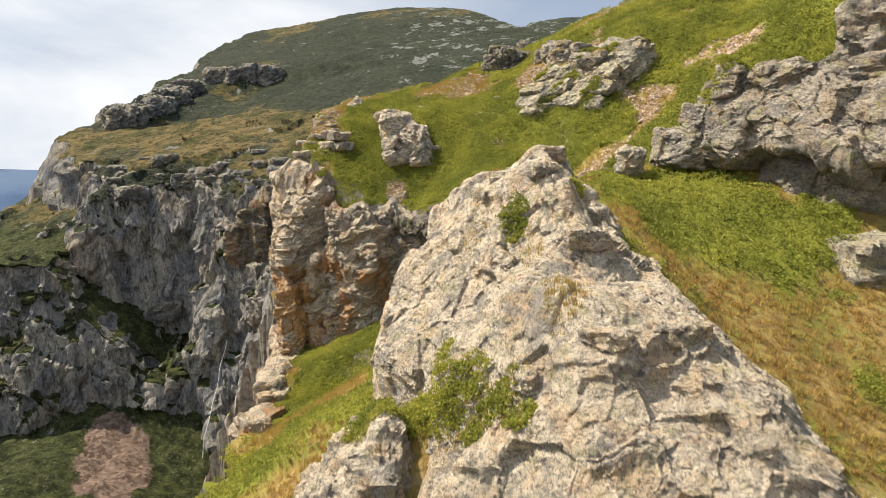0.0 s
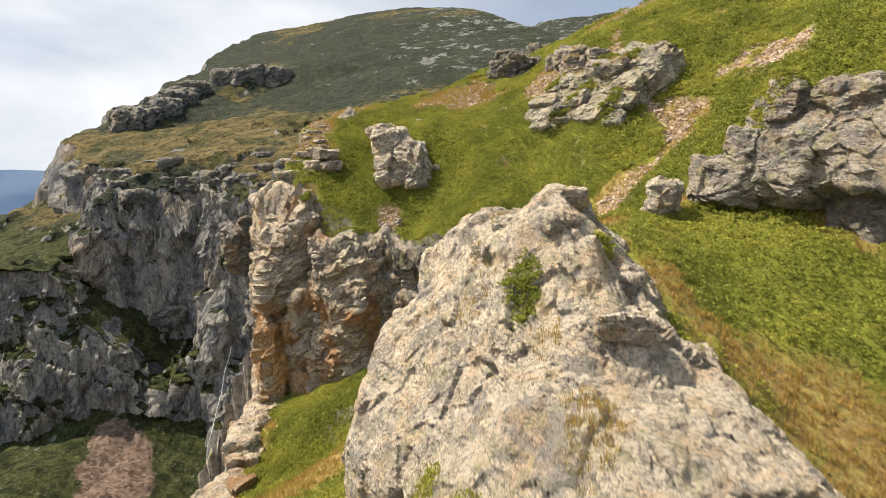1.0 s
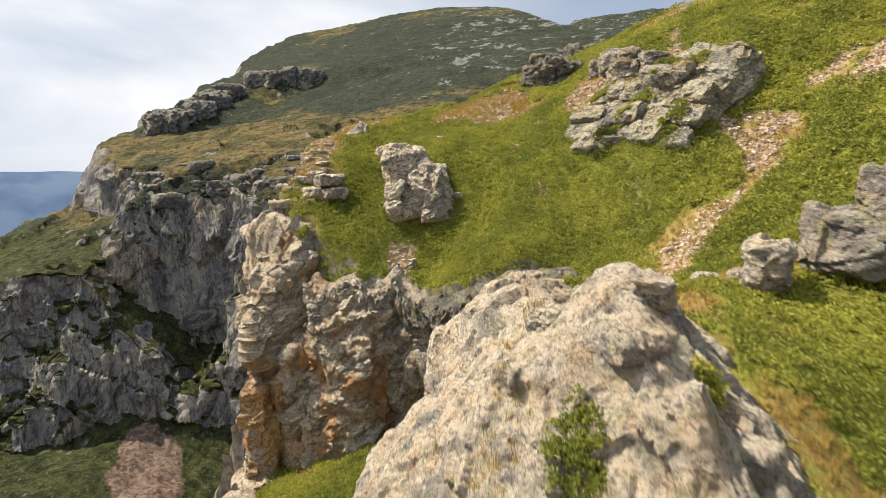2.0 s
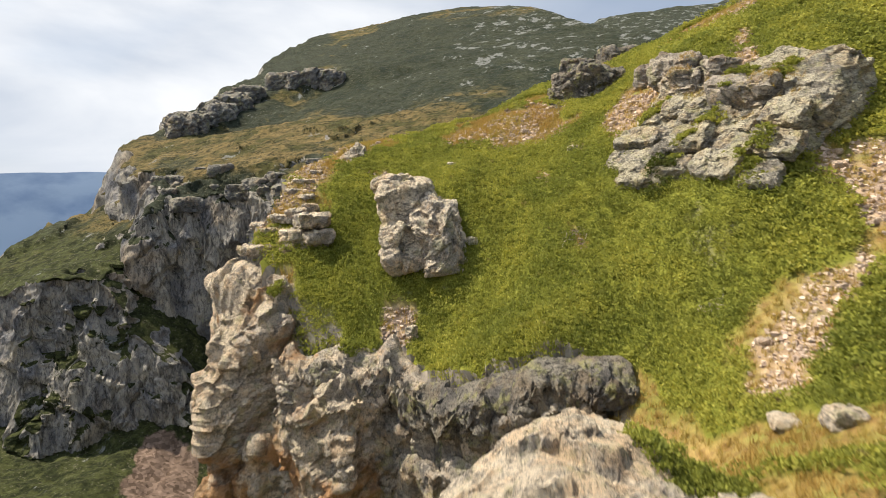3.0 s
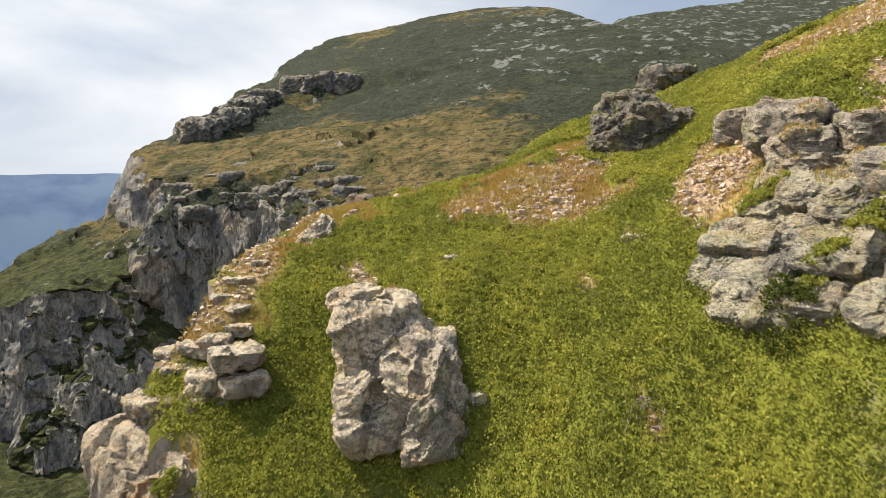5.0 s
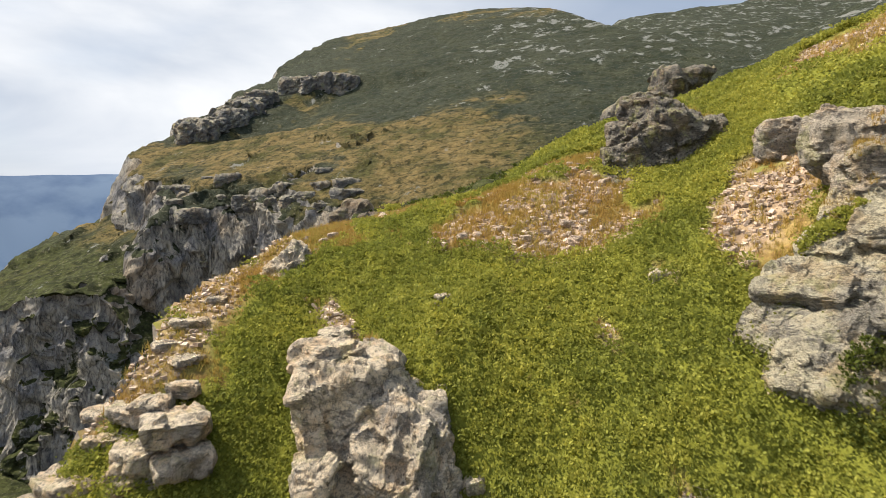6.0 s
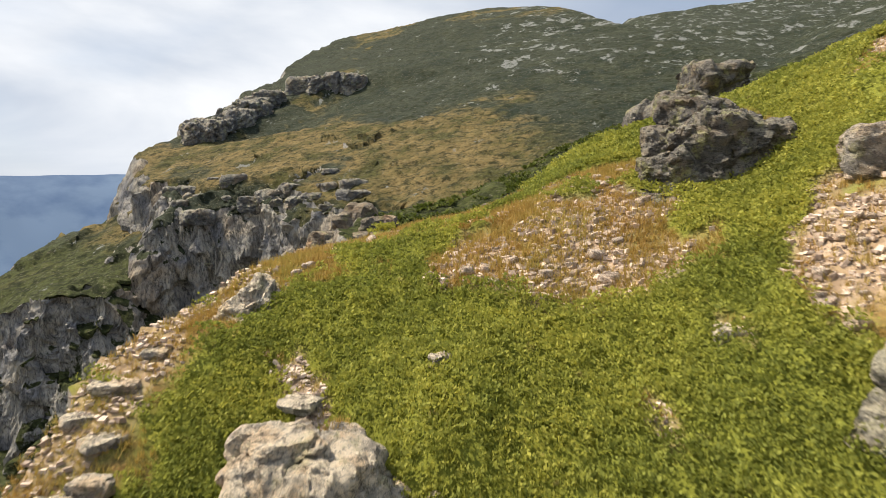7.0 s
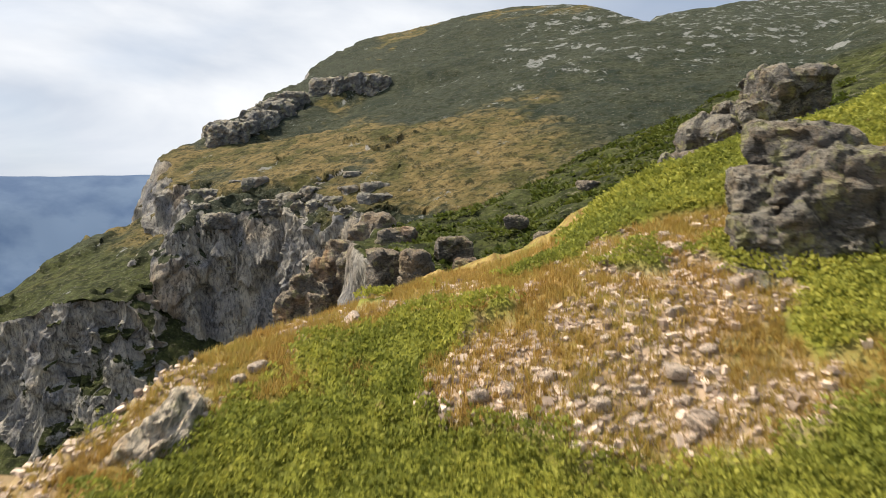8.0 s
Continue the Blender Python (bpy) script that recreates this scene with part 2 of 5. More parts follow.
def rock_material(name, pale, grey, dark, lichen=0.3, rust=0.0, size=1.0):
    """Weathered rock: pale and grey patches, paler on upward faces, dark lichen crusts, yellow-green lichen, rust
    stains, fissures along the beds.
    """
    m, t, b = shader(name)
    geo = node(t, "ShaderNodeNewGeometry")
    pos = geo.outputs["Position"]
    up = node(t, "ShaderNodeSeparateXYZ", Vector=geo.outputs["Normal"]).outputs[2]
    bed = stretched(t, pos, (0.7 / size, 0.7 / size, 2.4 / size), (38, -24, 0))
    cube = stretched(t, pos, (1 / size, 1 / size, 1 / size))
    a = noise_of(t, cube, 0.5, 6.0, 0.62, 0.4)
    c = noise_of(t, bed, 1.6, 7.0, 0.66, 0.3)
    fine = noise_of(t, cube, 6.5, 7.0, 0.70)
    grit = noise_of(t, cube, 26.0, 4.0, 0.75)
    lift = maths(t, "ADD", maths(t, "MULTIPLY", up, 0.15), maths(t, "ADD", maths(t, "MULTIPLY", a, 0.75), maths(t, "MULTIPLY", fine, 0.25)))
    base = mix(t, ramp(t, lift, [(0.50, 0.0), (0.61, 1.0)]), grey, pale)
    tan = noise_of(t, cube, 0.8, 6.0, 0.68)
    base = mix(t, ramp(t, tan, [(0.49, 0.0), (0.60, 0.55)]), base, (0.94 * pale[0], 0.76 * pale[1], 0.57 * pale[2]))
    base = mix(t, ramp(t, fine, [(0.35, 0.8), (0.47, 0.0)]), base, dark)
    base = mix(t, ramp(t, c, [(0.33, 0.6), (0.42, 0.0)]), base, dark)
    base = mix(t, ramp(t, grit, [(0.33, 0.5), (0.47, 0.0)]), base, dark)
    base = mix(t, ramp(t, grit, [(0.56, 0.0), (0.68, 0.35)]), base, [min(1.0, 1.15 * v) for v in pale])
    crust = noise_of(t, cube, 2.3, 8.0, 0.74, 0.5)
    base = mix(t, ramp(t, crust, [(0.54, 0.0), (0.61, 0.6)]), base, [1.5 * v for v in dark])
    if lichen:
        moss = noise_of(t, cube, 1.1, 8.0, 0.72)
        base = mix(t, ramp(t, moss, [(0.53, 0.0), (0.62, lichen)]), base, (0.42, 0.42, 0.17))
    if rust:
        ru = noise_of(t, cube, 0.26, 6.0, 0.62)
        height = node(t, "ShaderNodeSeparateXYZ", Vector=pos).outputs[2]
        seep = ramp(t, maths(t, "DIVIDE", maths(t, "SUBTRACT", 14.0, height), 12.0), [(0.0, 0.0), (0.5, 0.13), (1.0, 0.05)])
        base = mix(t, ramp(t, maths(t, "ADD", ru, seep), [(0.58, 0.0), (0.68, rust)]), base, mix(t, fine, (0.25, 0.12, 0.05), (0.58, 0.33, 0.15)))
    edge = maths(t, "ABSOLUTE", maths(t, "SUBTRACT", noise_of(t, bed, 0.62, 5.0, 0.6, 0.6), 0.5))
    fissure = ramp(t, edge, [(0.0, 0.0), (0.016, 1.0)])
    split = ramp(t, maths(t, "ABSOLUTE", maths(t, "SUBTRACT", noise_of(t, cube, 1.3, 4.0, 0.6, 0.8), 0.48)), [(0.0, 0.0), (0.012, 1.0)])
    open_joint = maths(t, "MINIMUM", fissure, split)
    base = mix(t, ramp(t, open_joint, [(0.0, 0.55), (0.9, 0.0)]), base, [0.6 * v for v in dark])
    h = maths(t, "ADD", maths(t, "MULTIPLY", c, 0.9), maths(t, "MULTIPLY", fine, 0.85))
    for part_h, k in ((open_joint, 0.22), (grit, 0.22)):
        h = maths(t, "ADD", h, maths(t, "MULTIPLY", part_h, k))
    put(t, b, base, 0.92, h, 1.0, 0.27 * size)
    return m


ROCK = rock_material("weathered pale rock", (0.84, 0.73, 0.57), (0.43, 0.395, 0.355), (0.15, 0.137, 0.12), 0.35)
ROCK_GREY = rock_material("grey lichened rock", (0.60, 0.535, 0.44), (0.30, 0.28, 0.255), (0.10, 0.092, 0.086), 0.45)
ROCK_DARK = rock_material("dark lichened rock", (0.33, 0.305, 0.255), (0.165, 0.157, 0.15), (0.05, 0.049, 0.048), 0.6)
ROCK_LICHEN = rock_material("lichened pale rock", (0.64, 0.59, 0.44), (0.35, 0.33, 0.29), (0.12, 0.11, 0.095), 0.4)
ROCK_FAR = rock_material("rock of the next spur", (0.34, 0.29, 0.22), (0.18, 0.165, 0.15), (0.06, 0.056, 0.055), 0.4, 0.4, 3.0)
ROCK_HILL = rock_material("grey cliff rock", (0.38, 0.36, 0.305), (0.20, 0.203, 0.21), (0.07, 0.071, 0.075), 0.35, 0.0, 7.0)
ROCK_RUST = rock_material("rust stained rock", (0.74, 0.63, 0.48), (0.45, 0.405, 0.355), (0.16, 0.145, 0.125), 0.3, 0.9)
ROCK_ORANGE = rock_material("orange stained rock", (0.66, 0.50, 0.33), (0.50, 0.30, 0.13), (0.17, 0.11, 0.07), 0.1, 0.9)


def ground_material():
    m, t, b = shader("mountain ground")
    geo = node(t, "ShaderNodeNewGeometry")
    pos = geo.outputs["Position"]
    up = node(t, "ShaderNodeSeparateXYZ", Vector=geo.outputs["Normal"]).outputs[2]
    zone = node(t, "ShaderNodeSeparateColor", Color=node(t, "ShaderNodeVertexColor", layer_name="zone").outputs[0])
    shrub, scree, far = zone.outputs[0], zone.outputs[1], zone.outputs[2]
    # near: dry grass, moss, earth
    n1, n2, n3 = noise_of(t, pos, 0.35), noise_of(t, pos, 1.6), noise_of(t, pos, 9.0, 6.0, 0.7)
    near = mix(t, ramp(t, n1, [(0.4, 0.0), (0.6, 1.0)]), (0.40, 0.29, 0.11), (0.21, 0.22, 0.05))
    near = mix(t, ramp(t, n2, [(0.42, 0.0), (0.62, 0.8)]), near, (0.20, 0.11, 0.04))
    near = mix(t, ramp(t, n3, [(0.4, 0.45), (0.6, 0.0)]), near, (0.09, 0.07, 0.03))
    stone = node(t, "ShaderNodeTexVoronoi", Vector=pos, Scale=3.2, Randomness=1.0)
    tint = node(t, "ShaderNodeSeparateColor", Color=stone.outputs["Color"]).outputs[0]
    pebbles = mix(t, tint, (0.46, 0.35, 0.25), (0.25, 0.18, 0.12))
    near = mix(t, scree, near, pebbles)
    near = mix(t, shrub, near, mix(t, n3, (0.09, 0.105, 0.018), (0.24, 0.25, 0.04)))
    raw = mix(t, ramp(t, n2, [(0.35, 0.0), (0.6, 1.0)]), (0.16, 0.145, 0.13), (0.36, 0.32, 0.27))
    near = mix(t, ramp(t, maths(t, "ADD", up, maths(t, "MULTIPLY", n2, 0.2)), [(0.62, 1.0), (0.74, 0.0)]), near, raw)
    # far: heath, dry turf, scree fans, bare rock where it is steep
    f1, f2, f3 = noise_of(t, pos, 0.006, 6.0, 0.6), noise_of(t, pos, 0.035, 8.0, 0.7), noise_of(t, pos, 0.16, 6.0, 0.75)
    f4 = noise_of(t, pos, 0.55, 4.0, 0.75)
    tone = node(t, "ShaderNodeSeparateColor", Color=node(t, "ShaderNodeVertexColor", layer_name="tone").outputs[0])
    # hill heath, with cloud shade and blue haze put into its colour
    clouded_heath = mix(t, ramp(t, f2, [(0.40, 0.0), (0.60, 1.0)]), (0.021, 0.031, 0.023), (0.051, 0.059, 0.037))
    clouded_heath = mix(t, ramp(t, f1, [(0.42, 0.0), (0.58, 0.7)]), clouded_heath, (0.046, 0.055, 0.040))
    # dry turf, its pale colour also standing for sunlit parts of the hill
    sunny_straw = mix(t, ramp(t, f2, [(0.42, 0.0), (0.58, 1.0)]), (0.072, 0.070, 0.024), (0.185, 0.140, 0.060))
    turf = mix(t, ramp(t, maths(t, "ADD", tone.outputs[2], maths(t, "SUBTRACT", f3, 0.5)), [(0.3, 0.0), (0.7, 1.0)]), clouded_heath, sunny_straw)
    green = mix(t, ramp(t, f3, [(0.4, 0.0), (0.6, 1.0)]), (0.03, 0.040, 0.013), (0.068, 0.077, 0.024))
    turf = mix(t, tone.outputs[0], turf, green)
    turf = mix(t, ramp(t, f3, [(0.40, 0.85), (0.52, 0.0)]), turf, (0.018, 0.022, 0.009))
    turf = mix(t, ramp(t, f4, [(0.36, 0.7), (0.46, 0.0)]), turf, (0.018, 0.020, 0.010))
    turf = mix(t, ramp(t, f4, [(0.58, 0.0), (0.66, 0.7)]), turf, (0.19, 0.175, 0.13))
    rubble = node(t, "ShaderNodeTexVoronoi", Vector=pos, Scale=0.55, Randomness=1.0)
    debris = mix(t, node(t, "ShaderNodeSeparateColor", Color=rubble.outputs["Color"]).outputs[0], (0.10, 0.07, 0.052), (0.27, 0.20, 0.16))
    turf = mix(t, ramp(t, maths(t, "ADD", tone.outputs[1], maths(t, "MULTIPLY", maths(t, "SUBTRACT", f2, 0.5), 1.4)), [(0.35, 0.0), (0.6, 1.0)]), turf, debris)
    # scree on the hill, tinted blue-grey for the haze before it
    fan = noise_of(t, stretched(t, pos, (1, 0.5, 1), (0, 0, 20)), 0.045, 8.0, 0.75)
    high = node(t, "ShaderNodeVertexColor", layer_name="zone").outputs[1]
    turf = mix(t, ramp(t, maths(t, "ADD", fan, maths(t, "MULTIPLY", high, 0.07)), [(0.62, 0.0), (0.65, 0.9)]), turf, mix(t, f4, (0.10, 0.112, 0.11), (0.30, 0.31, 0.30)))
    wall = stretched(t, pos, (1, 1, 0.3))
    streak = stretched(t, pos, (1, 1, 0.1))
    w1, w2, w3 = noise_of(t, pos, 0.05, 6.0, 0.7, 0.5), noise_of(t, wall, 0.35, 6.0, 0.75), noise_of(t, pos, 0.017, 5.0, 0.65)
    w4 = noise_of(t, streak, 0.25, 6.0, 0.7)
    face = mix(t, ramp(t, w1, [(0.40, 0.0), (0.62, 1.0)]), (0.19, 0.194, 0.207), (0.37, 0.345, 0.29))
    face = mix(t, ramp(t, w3, [(0.54, 0.0), (0.66, 0.6)]), face, (0.33, 0.25, 0.16))
    face = mix(t, ramp(t, w4, [(0.37, 0.55), (0.47, 0.0)]), face, (0.055, 0.057, 0.064))
    face = mix(t, ramp(t, w2, [(0.36, 0.55), (0.47, 0.0)]), face, (0.05, 0.05, 0.053))
    face = mix(t, ramp(t, w2, [(0.55, 0.0), (0.66, 0.25)]), face, (0.42, 0.37, 0.29))
    rift = ramp(t, maths(t, "ABSOLUTE", maths(t, "SUBTRACT", noise_of(t, stretched(t, pos, (1, 1, 0.35), (0, 12, 0)), 0.11, 7.0, 0.65, 0.6), 0.5)), [(0.0, 1.0), (0.02, 0.0)])
    face = mix(t, maths(t, "MULTIPLY", rift, 0.6), face, (0.03, 0.031, 0.034))
    chipped = noise_of(t, wall, 1.1, 5.0, 0.75)
    face = mix(t, ramp(t, chipped, [(0.38, 0.6), (0.47, 0.0)]), face, (0.05, 0.05, 0.053))
    face = mix(t, ramp(t, chipped, [(0.55, 0.0), (0.66, 0.35)]), face, (0.38, 0.355, 0.30))
    bare = maths(t, "ADD", node(t, "ShaderNodeVertexColor", layer_name="tone").outputs[1], maths(t, "ADD", maths(t, "MULTIPLY", maths(t, "SUBTRACT", f2, 0.5), 1.0), maths(t, "MULTIPLY", maths(t, "SUBTRACT", f3, 0.5), 1.2)))
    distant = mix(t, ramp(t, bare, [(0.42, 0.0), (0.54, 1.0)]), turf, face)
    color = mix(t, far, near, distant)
    hn = maths(t, "ADD", maths(t, "MULTIPLY", n2, 0.4), maths(t, "MULTIPLY", n3, 0.25))
    hf = maths(t, "ADD", maths(t, "ADD", maths(t, "MULTIPLY", w2, 7.0), maths(t, "ADD", maths(t, "MULTIPLY", chipped, 2.5), maths(t, "MULTIPLY", rift, -3.0))), maths(t, "ADD", maths(t, "MULTIPLY", f3, 4.0), maths(t, "MULTIPLY", f4, 3.0)))
    h = maths(t, "ADD", maths(t, "MULTIPLY", hn, maths(t, "SUBTRACT", 1.0, far)), maths(t, "MULTIPLY", hf, far))
    put(t, b, color, 0.95, h, 0.7, 0.3)
    b.inputs["Specular IOR Level"].default_value = 0.1
    return m


GROUND = ground_material()


def leaf_material(name, dark, mid, light, glow=0.3, patch=0.25):
    """Small leaves or blades: each one's own shade, and drifts of fresher and duller growth."""
    m, t, b = shader(name)
    geo = node(t, "ShaderNodeNewGeometry")
    drift = noise_of(t, geo.outputs["Position"], patch, 4.0, 0.6)
    own = geo.outputs["Random Per Island"]
    c = mix(t, ramp(t, own, [(0.0, 0.0), (1.0, 1.0)]), dark, mid)
    c = mix(t, ramp(t, drift, [(0.42, 0.0), (0.62, 0.85)]), c, mix(t, own, mid, light))
    spot = noise_of(t, geo.outputs["Position"], 5.5 * patch, 5.0, 0.6)
    c = mix(t, ramp(t, spot, [(0.64, 0.0), (0.72, 0.75)]), c, mix(t, own, [0.8 * dark[0], 0.6 * dark[1], dark[2]], [0.75 * light[0], 0.6 * light[1], 1.4 * light[2]]))
    put(t, b, c, 0.75)
    b.inputs["Specular IOR Level"].default_value = 0.2
    thin = node(t, "ShaderNodeBsdfTranslucent", Color=c)
    both = node(t, "ShaderNodeMixShader")
    both.inputs[0].default_value = glow
    t.links.new(b.outputs[0], both.inputs[1])
    t.links.new(thin.outputs[0], both.inputs[2])
    t.links.new(both.outputs[0], t.nodes["Material Output"].inputs[0])
    return m


JUNIPER = leaf_material("juniper needles", (0.145, 0.17, 0.034), (0.31, 0.33, 0.062), (0.48, 0.445, 0.085), 0.40)
HEATH = leaf_material("spur heath", (0.05, 0.07, 0.014), (0.10, 0.125, 0.022), (0.15, 0.16, 0.03), 0.3, 0.06)
GRASS = leaf_material("dry grass", (0.27, 0.165, 0.045), (0.54, 0.38, 0.115), (0.24, 0.26, 0.05), 0.3, 0.3)


def stone_material():
    m, t, b = shader("broken stones")
    geo = node(t, "ShaderNodeNewGeometry")
    own = geo.outputs["Random Per Island"]
    c = mix(t, ramp(t, own, [(0.1, 0.0), (0.6, 0.6), (1.0, 1.0)]), (0.27, 0.205, 0.16), (0.72, 0.59, 0.48))
    g = noise_of(t, geo.outputs["Position"], 8.0, 5.0, 0.65)
    c = mix(t, ramp(t, g, [(0.34, 0.5), (0.45, 0.0)]), c, (0.25, 0.2, 0.16))
    put(t, b, c, 0.92, g, 0.5, 0.03)
    return m


STONE = stone_material()
STONE_SINGLE = rock_material("broken stone", (0.80, 0.66, 0.54), (0.58, 0.47, 0.38), (0.26, 0.2, 0.16), 0.1)
DEADWOOD = rock_material("bleached dead wood", (0.62, 0.55, 0.47), (0.42, 0.37, 0.32), (0.2, 0.17, 0.14), 0.0, 0.0, 0.3)


# the air's blue haze, put into the range's colour and a glow
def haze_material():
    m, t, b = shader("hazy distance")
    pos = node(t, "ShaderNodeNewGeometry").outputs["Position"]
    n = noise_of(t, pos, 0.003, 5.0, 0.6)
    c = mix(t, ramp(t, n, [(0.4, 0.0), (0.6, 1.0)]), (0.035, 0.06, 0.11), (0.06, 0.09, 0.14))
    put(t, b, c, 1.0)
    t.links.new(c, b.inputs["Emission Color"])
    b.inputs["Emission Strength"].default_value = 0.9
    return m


HAZE = haze_material()


# ---- mesh helpers ----
def mesh_of(name, verts, faces, material, smooth=False):
    me = bpy.data.meshes.new(name)
    verts, faces = np.ascontiguousarray(verts, np.float32), np.ascontiguousarray(faces, np.int32)
    k = faces.shape[1]
    me.vertices.add(len(verts))
    me.vertices.foreach_set("co", verts.ravel())
    me.loops.add(faces.size)
    me.loops.foreach_set("vertex_index", faces.ravel())
    me.polygons.add(len(faces))
    me.polygons.foreach_set("loop_start", np.arange(0, faces.size, k, dtype=np.int32))
    me.polygons.foreach_set("loop_total", np.full(len(faces), k, np.int32))
    me.update(calc_edges=True)
    me.polygons.foreach_set("use_smooth", np.full(len(faces), smooth))
    me.materials.append(material)
    return me


def grid_faces(rows, cols, closed=False):
    a = np.arange(rows * cols).reshape(rows, cols)
    if closed:
        a = np.concatenate([a, a[:, :1]], 1)
    return np.stack([a[:-1, :-1], a[:-1, 1:], a[1:, 1:], a[1:, :-1]], -1).reshape(-1, 4)


def grid_normals(p):
    """Normals of a sheet p (rows x cols x 3)."""
    du, dv = np.gradient(p, axis=0), np.gradient(p, axis=1)
    n = np.cross(dv, du)
    n /= np.linalg.norm(n, axis=-1, keepdims=True) + 1e-9
    return n


# ---- what grows where on the ridge: outlines in the plan ----
MEADOW = [(-14, 66.5), (-11, 64.2), (-9, 60.8), (-5.6, 60.6), (-4.6, 61.6), (-2.5, 59), (0, 57), (4, 56), (7, 55.4), (9, 50), (15, 46), (32, 43), (45, 50), (45, 112), (5, 112), (2.5, 97), (1, 90), (-5, 83.6), (-8, 80.6), (-9.6, 78), (-10.8, 75), (-11.2, 72), (-10.6, 69.5)]
HOLLOW = [(9.3, 37), (12.5, 42), (17.9, 41), (19.5, 36.5), (20.6, 35.5), (19.9, 33.2), (17.4, 31), (15, 31), (12.9, 32.6), (10.6, 33)]
RAMP = [(-5.4, 59), (-4.0, 51), (-5.5, 46), (-9.6, 45), (-8.6, 52), (-8.2, 57)]
SHELF = [(-5.5, 33), (-2.6, 28), (4, 25.5), (4.2, 27.5), (0, 31), (-2, 34)]
SCREES = [
    [(-3.3, 77.6), (-2.4, 79.2), (-0.8, 80.3), (0.3, 82.5), (1.5, 83.6), (2.7, 84.2), (4.2, 83), (4.8, 80.5), (4.8, 79), (3.9, 78.4), (4.8, 77.7), (6.1, 77.5), (6.0, 76.9), (4.5, 76.7), (3.6, 75.8), (2.4, 76), (1, 76.4), (-0.6, 77.2)],
    [(7.5, 74.3), (9.1, 76.3), (10.1, 77.5), (12.4, 78), (13.4, 75.3), (12, 73), (9.9, 73), (8.9, 71.6), (8.2, 71), (7.5, 72.7)],
    [(16.2, 62.2), (18.9, 61.8), (20.9, 59.2), (19.7, 58.4), (18.2, 56.4), (16, 54.8), (13.6, 53), (11.2, 50), (9.6, 51.6), (11.8, 55.8), (14.1, 54.9), (16.1, 57), (17.4, 59), (16.2, 60.7)],
    [(21.5, 63.6), (26.5, 63.2), (27.6, 58), (25.9, 55.6), (24.3, 57.8), (22.5, 61)],
    [(22, 41), (27, 41.5), (30, 45), (26.5, 46.5), (23, 44)],
    [(14, 86), (17, 90), (21, 88), (24, 80), (20, 81)],
]
BARE = [
    [(-5.3, 63.6), (-3.6, 63.7), (-3.6, 62.2), (-4.3, 61.2), (-5.4, 62)],
    [(-8.5, 74.3), (-7.1, 74.0), (-5.8, 72.9), (-5.4, 71.2), (-6.9, 72.5), (-8, 73.5)],
    [(5.5, 73.5), (6.7, 73.1), (6.5, 72.1), (5.5, 72.6)],
    [(3.3, 71.9), (4.0, 71.3), (4.3, 70.3), (3.6, 70.4)],
    [(4.9, 65.9), (5.4, 65.2), (5.9, 63.4), (5.3, 63.8)],
    [(16.6, 76), (18.2, 79), (18.6, 78.8), (17.0, 73), (16.3, 69.4), (15.5, 69.4), (16.0, 73)],
]


DRY = [  # dry grass, earth and stones between the juniper
    [(-3.6, 77.0), (-3.3, 79.6), (-1.8, 81.8), (-0.8, 83.8), (1.0, 85.6), (3.6, 86.0), (6.4, 85.4), (6.7, 82.5), (6.5, 80.9), (5.5, 79.4), (5.7, 77.8), (6.9, 77.3), (6.6, 76.2), (4.6, 76.0), (3.5, 75.6), (2.2, 75.8), (0.8, 76.2), (-0.8, 76.8)],
    [(-10.7, 82.5), (-9, 85.5), (-6.3, 87.5), (-0.6, 85.5), (0.9, 85.4), (-0.6, 82.2), (-2.8, 82.6), (-5.3, 82.3), (-6.9, 81.3), (-7.4, 80.0), (-8.7, 78.5), (-9.6, 77.0), (-10.0, 75.2), (-12.4, 75.2), (-12.3, 76.8), (-11.2, 79.0)],
    [(8.4, 70.3), (9.0, 72.5), (11.5, 74.5), (15.5, 72), (17, 66), (15, 63.2), (12.8, 62.8), (10.8, 65.2), (9.0, 68.6)],
]


def inside(x, y, outline, rag=0.5):
    """About 1 inside an outline in the plan and 0 outside, with a ragged rim."""
    p = np.array(outline, float)
    q = np.roll(p, -1, 0)
    near = np.full(len(x), 1e9)
    odd = np.zeros(len(x), bool)
    for (ax, ay), (bx, by) in zip(p, q):
        t = np.clip(((x - ax) * (bx - ax) + (y - ay) * (by - ay)) / ((bx - ax) ** 2 + (by - ay) ** 2), 0, 1)
        near = np.minimum(near, np.hypot(x - ax - t * (bx - ax), y - ay - t * (by - ay)))
        cross = (ay > y) != (by > y)
        odd ^= cross & (x < ax + (y - ay) / np.where(by == ay, 1, by - ay) * (bx - ax))
    d = np.where(odd, near, -near)
    return step(-0.15, 0.15, d + rag * fbm2(x, y, 1.4, 3, 21))


